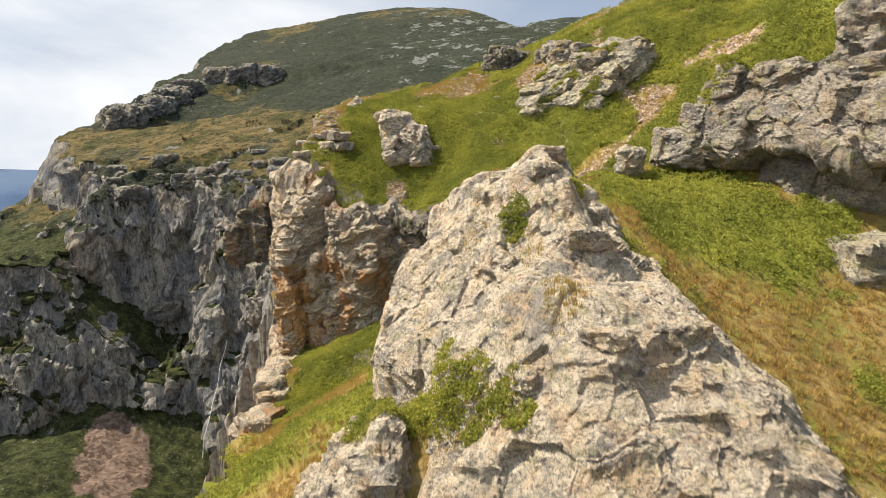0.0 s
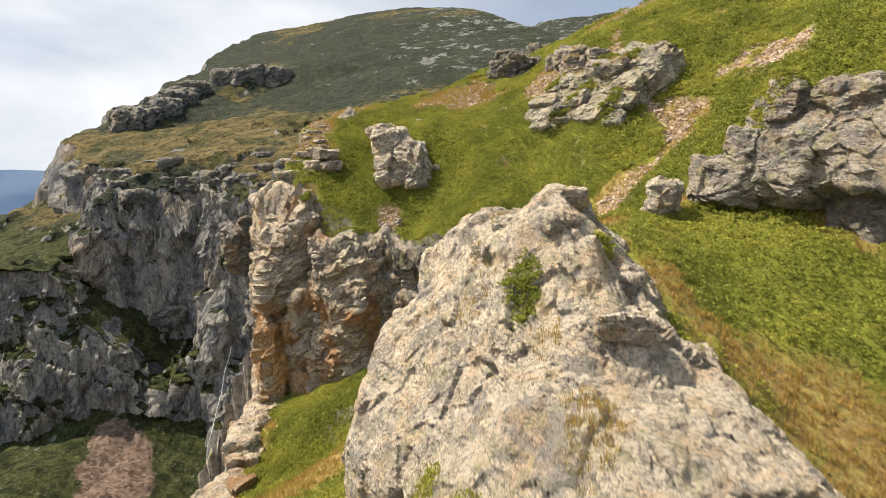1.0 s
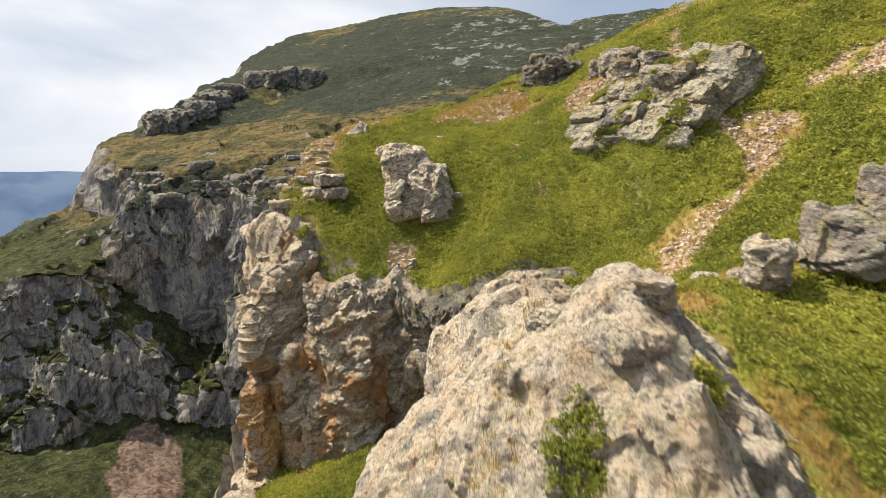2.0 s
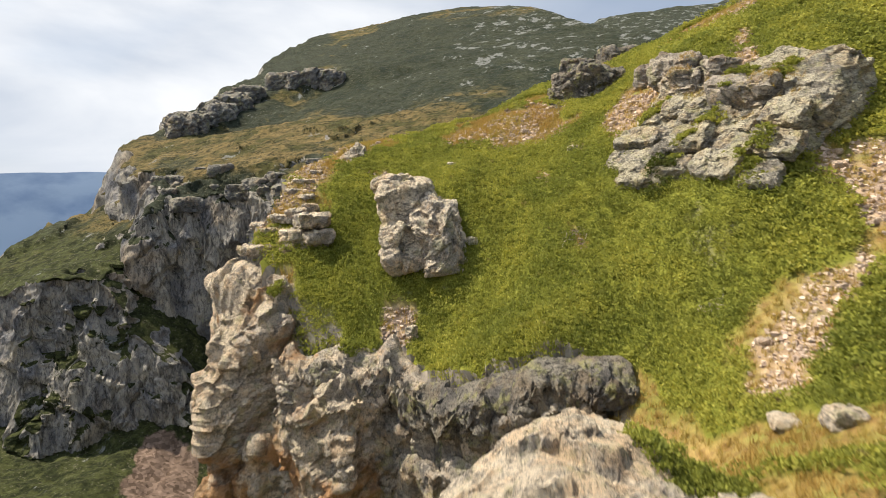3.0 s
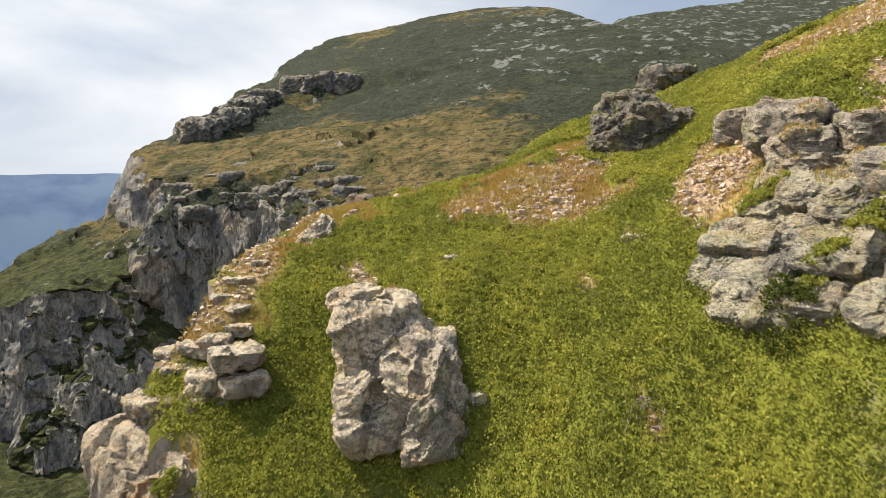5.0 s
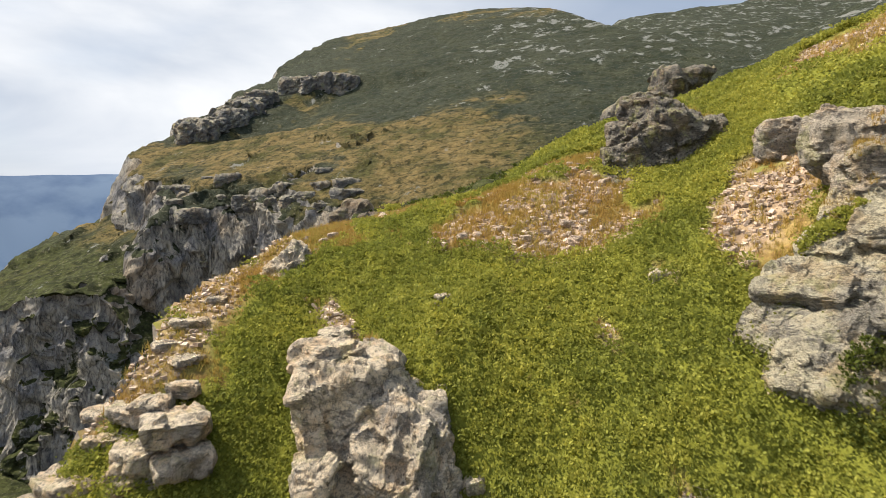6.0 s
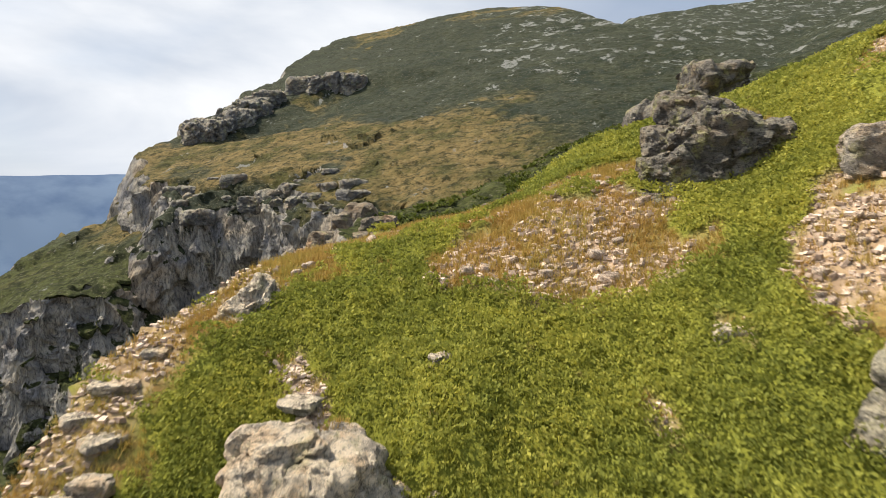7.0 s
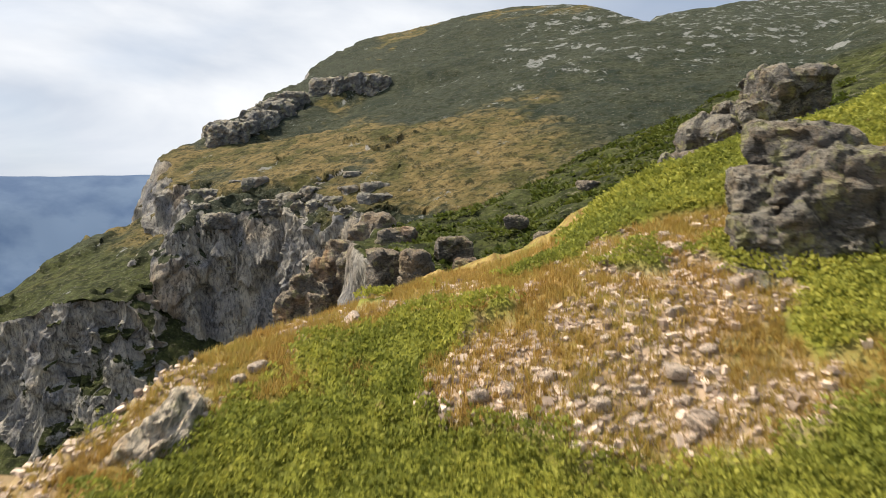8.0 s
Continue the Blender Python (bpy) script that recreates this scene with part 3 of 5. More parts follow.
def scree_cover(x, y):
    s = np.maximum.reduce([inside(x, y, o, 0.7) for o in SCREES])
    s = np.maximum(s * step(-0.5, 0.1, fbm2(x, y, 1.5, 4, 22)), inside(x, y, DRY[0], 0.5) * step(-0.15, 0.3, fbm2(x, y, 1.6, 4, 27)))
    bare = np.maximum.reduce([inside(x, y, o, 0.25) for o in BARE])
    slope = (1 - step(27, 32, x * 0 + y)) * step(11, 13, x) * step(0.1, 0.5, fbm2(x, y, 3.0, 4, 23))
    rim = inside(x, y, [(-16, 62), (-12.6, 66), (-11.4, 70), (-11.2, 73), (-10.2, 76), (-9, 78), (-11, 81), (-16, 78)], 0.8) * step(-0.25, 0.25, fbm2(x, y, 1.8, 3, 24))
    crest = inside(x, y, [(-9, 81), (-5.5, 83.6), (-0.5, 83), (2, 86), (-6, 89), (-11, 86)], 0.6) * step(-0.2, 0.25, fbm2(x, y, 1.8, 3, 25))
    high = step(0.22, 0.4, -fbm2(x, y, 6.0, 4, 26)) * (x > 9) * (y > 76)
    return np.maximum.reduce([s, bare, high * 0.6, slope * 0.8, rim * 0.6, crest * 0.85])


def shrub_cover(x, y):
    """1 where the juniper mat grows."""
    upper = step(-0.32, -0.15, fbm2(x, y, 6.0, 4, 26) + 0.7 * ((y < 76) | (x < 9)))
    s = inside(x, y, MEADOW, 0.9) * upper
    for o in (HOLLOW, RAMP, SHELF):
        s = np.maximum(s, inside(x, y, o, 0.6))
    left_bank = step(-0.05, 0.1, fbm2(x, y, 3.5, 4, 61)) * (x < -3.5) * (y > 30) * (y < 61) * (x > edge_west(y))
    right_bank = step(0.0, 0.25, fbm2(x, y, 2.6, 4, 62)) * (x > 6) * (y > 14) * (y < 45)
    s = np.maximum.reduce([s, left_bank, right_bank])
    for o in SCREES + DRY:
        s = s * (1 - inside(x, y, o, 0.5))
    for o in BARE:
        s = s * (1 - inside(x, y, o, 0.25))
    tufts = step(0.62, 0.7, fbm2(x, y, 1.8, 3, 28)) * (y > 60)
    return np.maximum(s, tufts * (x > edge_west(y) + 0.5))


def surface(x, y, shrub):
    """Height of the ridge's ground with its growth."""
    return land(x, y) + 0.12 * fbm2(x, y, 2.5, 3, 49) + shrub * (0.14 + 0.12 * fbm2(x, y, 1.1, 3, 50) + 0.22 * fbm2(x, y, 3.4, 2, 63))


# ---- ground: one sheet out to the horizon ----
def build_ground():
    view = np.radians(np.arange(-50, 45, 0.125))
    rest = np.radians(np.r_[np.arange(48, 180, 6.0), np.arange(180, 306, 6.0)])
    az = np.r_[view, rest]
    ox, oy = 0.0, -15.0
    r = np.geomspace(5, 4600, 500)
    rows = 590
    x, y = ox + np.sin(az)[:, None] * r, oy + np.cos(az)[:, None] * r
    z = land(x.ravel(), y.ravel()).reshape(x.shape)
    dz, dr = np.diff(z, axis=1), np.diff(r)
    w = np.sqrt(dr**2 + np.minimum(np.abs(dz), 4 * dr) ** 2) / r[1:]
    w *= line(r[1:], (5, 0.25), (55, 0.35), (62, 0.9), (100, 0.8), (125, 0.5), (150, 0.9), (290, 0.9), (330, 2.2), (360, 4.0), (470, 4.0), (560, 1.6), (1500, 0.9), (1700, 0.2))
    kernel = np.hanning(41)
    k = len(view)
    padded = np.pad(w[:k], ((20, 20), (0, 0)), "edge")
    w[:k] = np.stack([np.convolve(padded[:, i], kernel / kernel.sum(), "valid") for i in range(w.shape[1])], 1)
    s = np.concatenate([np.zeros((len(az), 1)), np.cumsum(w, 1)], 1)
    rr = np.stack([np.interp(np.linspace(0, si[-1], rows), si, r) for si in s])
    x, y = ox + np.sin(az)[:, None] * rr, oy + np.cos(az)[:, None] * rr
    fx, fy = x.ravel(), y.ravel()
    p = np.stack([fx, fy, land(fx, fy)], -1)
    n = grid_normals(p.reshape(len(az), rows, 3)).reshape(-1, 3)
    n *= np.sign(n[:, 2:3] + 1e-9)
    far = step(96, 125, fy) + step(25, 60, -fx) * (fy > 0)
    far = np.clip(far, 0, 1)
    steep = step(0.25, 0.55, 1 - n[:, 2]) * far
    nz = n[:, 2].copy()
    wall = np.nonzero(steep > 0.01)[0]
    q = p[wall]
    bent = q + 4.0 * fbm(q, 22.0, 2, 31)[:, None]
    level = (q[:, 2] + 0.35 * q[:, 0] + 7 * fbm(q, 45.0, 3, 48)) / 19
    rib = 1 - 2 * np.abs(fbm(bent, (26.0, 26.0, 60.0), 3, 45))
    ledge = (level - np.floor(level) - 0.5) * step(-0.2, 0.35, fbm(q, 50.0, 3, 56))
    relief = 7.0 * faceted(bent, (40.0, 40.0, 58.0), 40) + 2.8 * faceted(bent, (16.0, 16.0, 22.0), 41) + 1.2 * faceted(bent, (6.0, 6.0, 8.0), 43)
    relief = relief + 2.0 * rib + 3.5 * ledge + 0.7 * fbm(q, 4.0, 3, 46, 0.65)
    relief = relief * line(q[:, 1], (300, 0.4), (350, 1.0), (520, 1.0), (600, 0.35))
    by_camera = np.nonzero((far < 0.5) & (n[:, 2] < 0.5))[0]
    q2 = p[by_camera]
    b1, s1, g1 = blocks(q2, (2.6, 2.6, 2.0), 71)
    b2, s2, _ = blocks(q2, (1.0, 1.0, 0.7), 72)
    p[by_camera] += n[by_camera] * (0.35 * b1 + 0.7 * s1 + 0.12 * b2 + 0.3 * s2 - 0.3 * (1 - step(0, 0.12, g1)))[:, None]
    push = n.copy()
    push[:, 2] *= 0.4
    p[wall] += push[wall] * (relief * steep[wall])[:, None]
    hummock = np.nonzero((far > 0) & (steep < 0.5))[0]
    p[hummock, 2] += 1.4 * fbm(p[hummock], 9.0, 4, 47)
    shown = grid_normals(p.reshape(len(az), rows, 3)).reshape(-1, 3)[:, 2]
    shown = np.abs(shown).reshape(len(az), rows)
    shown = (shown + np.roll(shown, 1, 0) + np.roll(shown, -1, 0) + np.roll(shown, 1, 1) + np.roll(shown, -1, 1)).ravel() / 5
    shrub, scree = np.zeros(len(p)), np.zeros(len(p))
    by = np.nonzero((far < 1) & (fy > 10) & (fx > -40) & (fx < 80))[0]
    shrub[by], scree[by] = shrub_cover(fx[by], fy[by]), scree_cover(fx[by], fy[by])
    p[:, 2] += (1 - far) * (0.12 * fbm2(fx, fy, 2.5, 3, 49) + shrub * (0.04 + 0.12 * fbm2(fx, fy, 1.1, 3, 50) + 0.22 * fbm2(fx, fy, 3.4, 2, 63)))
    faces = grid_faces(len(az), rows)
    faces = np.concatenate([faces, np.stack([np.arange(rows - 1) + (len(az) - 1) * rows, np.arange(rows - 1), np.arange(1, rows), np.arange(1, rows) + (len(az) - 1) * rows], -1)])
    me = mesh_of("ground", p, faces[:, ::-1], GROUND, True)
    broken = (steep > 0.35) | ((far < 0.5) & (nz < 0.62))
    me.polygons.foreach_set("use_smooth", ~broken[faces].any(1))
    col = me.color_attributes.new("zone", "FLOAT_COLOR", "POINT")
    col.data.foreach_set("color", np.stack([shrub, scree, far, step(-170, 0, fx) * step(560, 760, fy)], -1).astype(np.float32).ravel())
    spur = step(105, 125, fy) * (1 - step(300, 340, fy)) * step(-52, -40, fx)
    spur = np.maximum(spur, 0.85 * (1 - step(-28, -8, p[:, 2])) * (fy > 250))
    fan = 1 - step(0.7, 1.1, np.hypot((fx + 174 + 0.3 * (fy - 330)) / 20, (fy - 330) / 40) + 0.25 * fbm2(fx, fy, 12.0, 4, 51))
    # dry turf; the hill's sunlit shoulder and summit get its lighter colour too
    dry = step(0.0, 0.7, 0.8 - np.abs(fy - 460 + 0.3 * fx) / 190 + 0.5 * fbm2(fx, fy, 60.0, 6, 52, 0.65)) * (1 - step(-60, 80, fx))
    dry = dry + 0.8 * (fx < 60) * step(225, 300, p[:, 2]) * step(-0.2, 0.3, fbm2(fx, fy, 60.0, 6, 53, 0.65))
    dry = dry + 0.8 * step(-0.1, 0.3, fbm2(fx, fy, 50.0, 5, 59, 0.65)) * step(70, 0, np.abs(fx - line(fy, (560, -300), (800, -270), (1000, -290)) - 30)) * (fy > 560)
    rocky = step(0.22, 0.58, 1 - nz + 0.34 * fbm2(fx, fy, 22.0, 5, 55, 0.6)) - 0.8 * step(0.45, 0.75, shown) * (far > 0) - 0.4 * step(0.15, 0.5, fbm(p, 38.0, 3, 58)) * (far > 0.5)
    band = step(45, 10, np.abs(hill_front(fx, fy))) * step(560, 620, fy) * (1 - step(800, 840, fy))
    brow = step(40, 5, np.abs(hill_west(fx, fy) - 12)) * step(430, 470, fy) * (1 - step(1150, 1250, fy))
    lip = step(0.1, 0.5, fbm2(fx, fy, 26.0, 5, 35, 0.62)) * step(330, 400, fy) * (1 - step(470, 560, fy)) * step(60, -40, fx)
    rocky = rocky + 0.75 * np.maximum(band, 0.8 * brow) * step(-0.5, 0.1, fbm2(fx, fy, 18.0, 4, 36)) + 0.45 * lip
    rocky = rocky - 0.25 * (terrace_land(fx, fy) > p[:, 2] - 6) * (nz > 0.72) * (fx < -150)
    tone = me.color_attributes.new("tone", "FLOAT_COLOR", "POINT")
    tone.data.foreach_set("color", np.stack([spur, fan, np.clip(dry, 0, 1), np.clip(rocky, 0, 1)], -1).astype(np.float32).ravel())
    ob = new("ground", me)
    tagged(ob, "mountain ridge and gorge of turf, heath and cliff rock", "ground", kind="structure")
    return ob


build_ground()


# ---- crags and boulders ----
SIDES = np.array([d for d in itertools.product((-1, 0, 1), repeat=3) if any(d)], float)
SIDES /= np.linalg.norm(SIDES, axis=1)[:, None]


def sphere_grid(n):
    """A cube's six faces blown up to a unit sphere, welded: points and quads."""
    g = np.tan(np.linspace(-1, 1, n) * math.pi / 4)
    u, v = [a.ravel() for a in np.meshgrid(g, g, indexing="ij")]
    one = np.ones_like(u)
    sides = [(one, u, v), (-one, v, u), (v, one, u), (u, -one, v), (u, v, one), (v, u, -one)]
    p = np.concatenate([np.stack(s, -1) for s in sides])
    f = np.concatenate([grid_faces(n, n) + k * n * n for k in range(6)])
    p /= np.linalg.norm(p, axis=1)[:, None]
    _, first, back_to = np.unique(np.round(p, 6), axis=0, return_index=True, return_inverse=True)
    return p[first], back_to.ravel()[f]


def normals_of(p, f):
    a = np.cross(p[f[:, 2]] - p[f[:, 0]], p[f[:, 3]] - p[f[:, 1]])
    n = np.zeros_like(p)
    for k in range(4):
        np.add.at(n, f[:, k], a)
    return n / (np.linalg.norm(n, axis=1)[:, None] + 1e-12)


def crag_points(centre, yaw, reach, n, seed, lump, block, grain, bed=(1.0, 1.0, 0.55), tilt=(38, -24), turn=None, lean=(0.0, 0.0), under=False):
    """A broken mass of rock: 26 sides at their reach from the centre, split along dipping beds into blocks."""
    u, f = sphere_grid(n)
    s = np.maximum(u @ SIDES.T / np.asarray(reach), 1e-3)
    p = u / (s**30).sum(1)[:, None] ** (1 / 30)
    p = p @ np.array(pose(0, 0, 0, *(turn or (0, 0, yaw))).to_3x3()).T
    p[:, :2] += p[:, 2:] * np.array(lean)
    # leave out what lies buried in the slope
    x, y, z = (p + np.array(centre)).T
    above = z > near_land(x, y) - 1.6
    f = f[above[f].any(1)]
    used, back_to = np.unique(f, return_inverse=True)
    p, f = p[used], back_to.reshape(f.shape)
    q = (p + np.array(centre)) @ np.array(pose(0, 0, 0, tilt[0], tilt[1], 0).to_3x3())
    nrm = normals_of(p, f)
    q = q + 0.2 * lump[1] * fbm(q, lump[0] * 0.7, 2, seed + 9)[:, None] + 0.04 * block[0] * fbm(q, block[0] * 0.5, 2, seed + 8)[:, None]
    bed = np.array(bed)
    off = lump[1] * fbm(q, lump[0], 3, seed) + block[1] * (faceted(q, bed * block[0], seed + 1) + 0.42 * faceted(q + 0.1, bed * block[0] * 0.4, seed + 5))
    p = p + nrm * off[:, None]
    nrm = normals_of(p, f)
    fine = fbm(q, (grain[0], grain[0], grain[0] * 0.4), 5, seed + 7, 0.66)
    p = p + nrm * (grain[1] * (fine))[:, None]
    if under:  # grown over where the meadow lies on it
        x, y, z = (p + np.array(centre)).T
        lid = near_land(x, np.maximum(y, brink(x) + 1.2)) - 0.45 + 0.35 * fbm2(x, y, 1.5, 3, 65)
        rough = fbm(np.stack([x, y, z], -1), 1.5, 5, 66, 0.62)
        lid = lid - (0.75 + 0.9 * rough) * np.clip(brink(x) + 0.1 - y, 0, 1.4)
        p[:, 2] = np.minimum(z, lid) - centre[2]
    return p, f


def rock_mesh(name, p, f, material):
    """A mesh whose broken edges stay crisp."""
    me = mesh_of(name, p, f, material, True)
    me.set_sharp_from_angle(angle=radians(32))
    return me


def part(name, mesh, parent, label=""):
    ob = new(name, mesh)
    ob.parent = parent
    return tagged(ob, label)


def rough_box(half, jitter):
    """Reach of the 26 sides of a rounded, uneven block."""
    r = np.random.default_rng(jitter)
    few = (np.abs(SIDES) > 0.1).sum(1)
    return (np.abs(SIDES) @ np.array(half)) * (1 - 0.07 * (few - 1)) * r.uniform(0.80, 1.10, 26)


def block_on(parent, name, centre, half, seed, material, n=22, yaw=None, label="", **more):
    """A broken block of its own in an outcrop."""
    w = (half[0] + half[2]) / 2
    turn = (seed * 37) % 90 - 45 if yaw is None else yaw
    p, f = crag_points(centre, turn, rough_box(half, seed), n, seed, (1.4 * w, 0.12 * w), (1.0 * w, 0.14 * w), (0.4 * w, 0.055 * w), **more)
    ob = part(name, rock_mesh(name, p, f, material), parent, label)
    ob.location = Vector(centre) - parent.location
    return ob


def boulder(label, centre, half, seed, material, n=24):
    w = (half[0] + half[2]) / 2
    p, f = crag_points(centre, (seed * 37) % 90, rough_box(half, seed), n, seed, (1.4 * w, 0.12 * w), (1.0 * w, 0.14 * w), (0.4 * w, 0.055 * w))
    ob = new("boulder", rock_mesh("boulder", p, f, material))
    ob.location = centre
    return tagged(ob, label, "rock")


def crag(name, label, centre, yaw, reach, material, n=70, seed=1, lump=(5.0, 0.6), block=(2.2, 0.35), grain=(0.7, 0.09), whole=True, **more):
    """A mass of rock: a thing of its own, or (whole False) an outcrop to which blocks can be added."""
    p, f = crag_points(centre, yaw, reach, n, seed, lump, block, grain, **more)
    mesh = rock_mesh(name, p, f, material)
    if whole:
        ob = new(name, mesh)
    else:
        ob = new(name)
        part("mass", mesh, ob)
    ob.location = centre
    return tagged(ob, label, "rock")


ridge = crag("rock_ridge", "pale weathered rock ridge rising from the slope", (4, 34, 9), -12,
     np.where((SIDES[:, 2] > 0.3) & (SIDES[:, 1] > 0.3), np.where(SIDES[:, 0] < -0.3, 1.04, 0.93), 1.0) * np.array([7.6, 6.9, 6.5, 9.4, 7.4, 8.3, 8.8, 9.4, 10.6, 6.3, 7.9, 9.5, 8.6, 12.5, 6.2, 7.2, 13.0, 6.3, 8.4, 10.1, 6.4, 9.2, 9.1, 5.2, 8.7, 11.7]),
     ROCK, 190, whole=False, seed=11, lump=(5.0, 0.45), block=(2.6, 0.28), grain=(0.8, 0.11))
ridge_foot = crag("rock_ridge", "broad pale weathered rock back with tufts", (5.8, 22.5, 6), -8,
     [8.2, 7.9, 5.6, 4.8, 6.6, 9.1, 5.1, 10.2, 13.7, 9.3, 11.6, 6.1, 7.7, 9.3, 5.3, 9.8, 13.0, 9.6, 11.8, 10.1, 5.9, 7.3, 8.6, 4.1, 8.1, 11.2],
     ROCK, 190, whole=False, seed=12, lump=(5.0, 0.45), block=(2.6, 0.28), grain=(0.8, 0.11))
pillar = crag("rock_pillar", "cream and grey rock pillar at the brink of the gorge", (-13.5, 65.5, 11), 20,
     np.where(SIDES[:, 0] > 0.3, 0.74, 1.0) * np.array([10.4, 5.1, 6.0, 10.2, 2.7, 7.8, 9.8, 5.7, 8.2, 10.8, 4.0, 9.0, 11.9, 9.2, 9.7, 6.4, 8.4, 8.8, 6.2, 9.2, 8.9, 4.8, 10.6, 7.5, 5.7, 7.6]),
     ROCK_RUST, 140, whole=False, seed=21, lump=(4.0, 0.7), block=(2.0, 0.4))
crag("rock_buttress", "rust stained rock buttress below the brink", (-13.2, 65.6, -3), 20,
     [10.7, 5.0, 6.3, 10.1, 4.4, 5.8, 12.8, 9.1, 10.6, 10.4, 9.9, 9.7, 10.4, 7.4, 13.4, 9.8, 11.2, 9.2, 9.0, 10.4, 5.3, 4.6, 7.9, 9.5, 5.6, 8.7],
     ROCK_RUST, 90, seed=22, lump=(6.0, 0.9), block=(2.6, 0.45))
bulge = crag("rock_bulge", "dark grey overhanging rock bulge over a hollow", (-7.3, 62, 9), 15,
     [7.8, 3.4, 6.5, 7.8, 3.7, 5.3, 5.7, 3.2, 6.1, 9.2, 4.4, 7.3, 7.8, 7.9, 4.7, 6.2, 7.3, 7.6, 3.7, 6.2, 5.5, 3.7, 6.2, 3.1, 5.8, 6.7],
     ROCK_RUST, 110, whole=False, seed=23, lump=(4.0, 0.7), block=(1.8, 0.4), under=True)
standing = new("standing_rock")
standing.location = (-4.0, 67.3, 20.0)
tagged(standing, "upright grey and cream boulder leaning in juniper", "rock")
for i, (px, py, pz, w, d, h) in enumerate([(-4.5, 67.2, 23.0, 1.75, 1.35, 3.1), (-2.7, 66.6, 22.1, 1.35, 1.3, 2.3), (-3.1, 68.3, 23.0, 1.5, 1.2, 1.6), (-1.9, 69.4, 23.6, 0.8, 0.8, 0.7), (-5.4, 68.3, 24.9, 0.9, 0.9, 1.1)]):
    block_on(standing, "block", (px, py, pz), (w, d, h), 400 + i, ROCK, (80, 64, 50, 24, 34)[i], yaw=(18, 24, 12, 45, 30)[i], lean=(-0.28, 0.45) if i < 3 else (0.0, 0.0))
DIP = (48, 0, -50)  # how the beds of the outcrops on the slope lie
right_crag = new("rock_outcrop")
right_crag.location = (20, 39, 20)
tagged(right_crag, "grey bedded rock outcrop with dark hollows", "rock")
for i, (px, py, pz, w, d, h, n) in enumerate([
    (20.6, 40.2, 22.6, 5.2, 2.6, 3.0, 120), (25.0, 35.0, 21.8, 4.2, 2.8, 3.2, 90), (15.6, 43.0, 20.9, 1.9, 1.5, 1.5, 44), (17.6, 41.6, 21.6, 2.0, 1.6, 1.7, 50),
    (22.5, 38.2, 18.6, 4.4, 2.2, 1.5, 60), (18.0, 42.2, 25.2, 0.8, 0.8, 1.3, 30), (20.4, 40.4, 25.3, 1.8, 1.3, 0.7, 40), (23.4, 37.2, 25.2, 2.0, 1.4, 0.8, 40), (16.3, 42.6, 23.0, 1.0, 0.9, 1.0, 30)]):
    block_on(right_crag, "mass" if n > 55 else "block", (px, py, pz), (w, d, h), 140 + i, ROCK_GREY, n, turn=(-20, 0, -53))
slab_crag = new("rock_outcrop")
slab_crag.location = (12, 67, 26)
tagged(slab_crag, "pale lichened slab outcrop on the slope", "rock")
BEDS = pose(12.2, 66.35, 28.65, *DIP)
for i, (a, b, c, w, d, h, n) in enumerate([(0.6, -0.6, -1.5, 5.4, 3.6, 1.5, 110), (3.2, 3.0, -1.6, 4.0, 2.6, 1.4, 70), (-2.6, 3.4, -1.5, 2.2, 2.2, 1.2, 50)]):
    block_on(slab_crag, "mass", tuple(BEDS @ Vector((a, b, c))), (w, d, h), 52 + i, ROCK_LICHEN, n, turn=DIP)
dark_crag = new("rock_outcrop")
dark_crag.location = (8, 82, 31)
tagged(dark_crag, "dark grey blocky crag over the scree", "rock")
for i, (px, py, pz, w, d, h, n) in enumerate([(7.1, 81.9, 31.8, 1.2, 1.4, 2.2, 50), (8.3, 82.3, 32.2, 1.2, 1.4, 2.2, 50), (5.9, 82.0, 31.2, 0.9, 1.2, 1.6, 40), (9.7, 82.2, 32.4, 1.0, 1.2, 1.8, 44), (8.0, 85.0, 33.6, 1.7, 1.6, 1.7, 44), (6.3, 83.8, 32.6, 1.3, 1.3, 1.2, 36), (5.4, 80.9, 30.5, 0.7, 0.7, 0.7, 26)]):
    block_on(dark_crag, "block", (px, py, pz), (w, d, h), 120 + i, ROCK_DARK, n, lean=(-0.1, 0.2), bed=(0.8, 0.8, 0.75))
tall_crag = new("rock_outcrop")
tall_crag.location = (12, 107.5, 34)
tagged(tall_crag, "tall dark crag with yellow lichen", "rock")
for i, (px, py, pz, w, d, h, n) in enumerate([(13.6, 109.2, 36.4, 2.3, 2.2, 4.0, 64), (11.2, 108.5, 34.6, 1.9, 2.0, 4.0, 56), (9.2, 107.5, 32.9, 1.7, 1.9, 3.8, 50), (7.4, 106.5, 31.3, 1.4, 1.6, 3.4, 40)]):
    block_on(tall_crag, "block", (px, py, pz), (w, d, h), 130 + i, ROCK_DARK, n, yaw=20 + 6 * i, lean=(0.2, 0.0), bed=(0.8, 0.8, 0.9))
for i, (px, py, pz, w, d, h, n) in enumerate([(-8.4, 61.9, 11.6, 2.6, 1.7, 3.4, 60), (-10.8, 62.8, 8.0, 2.4, 1.9, 4.4, 60), (-7.2, 61.4, 6.8, 1.9, 1.2, 2.2, 44)]):
    block_on(bulge, "block", (px, py, pz), (w, d, h), 540 + i, (ROCK_GREY, ROCK_RUST, ROCK_RUST)[i], n, yaw=12, under=True)
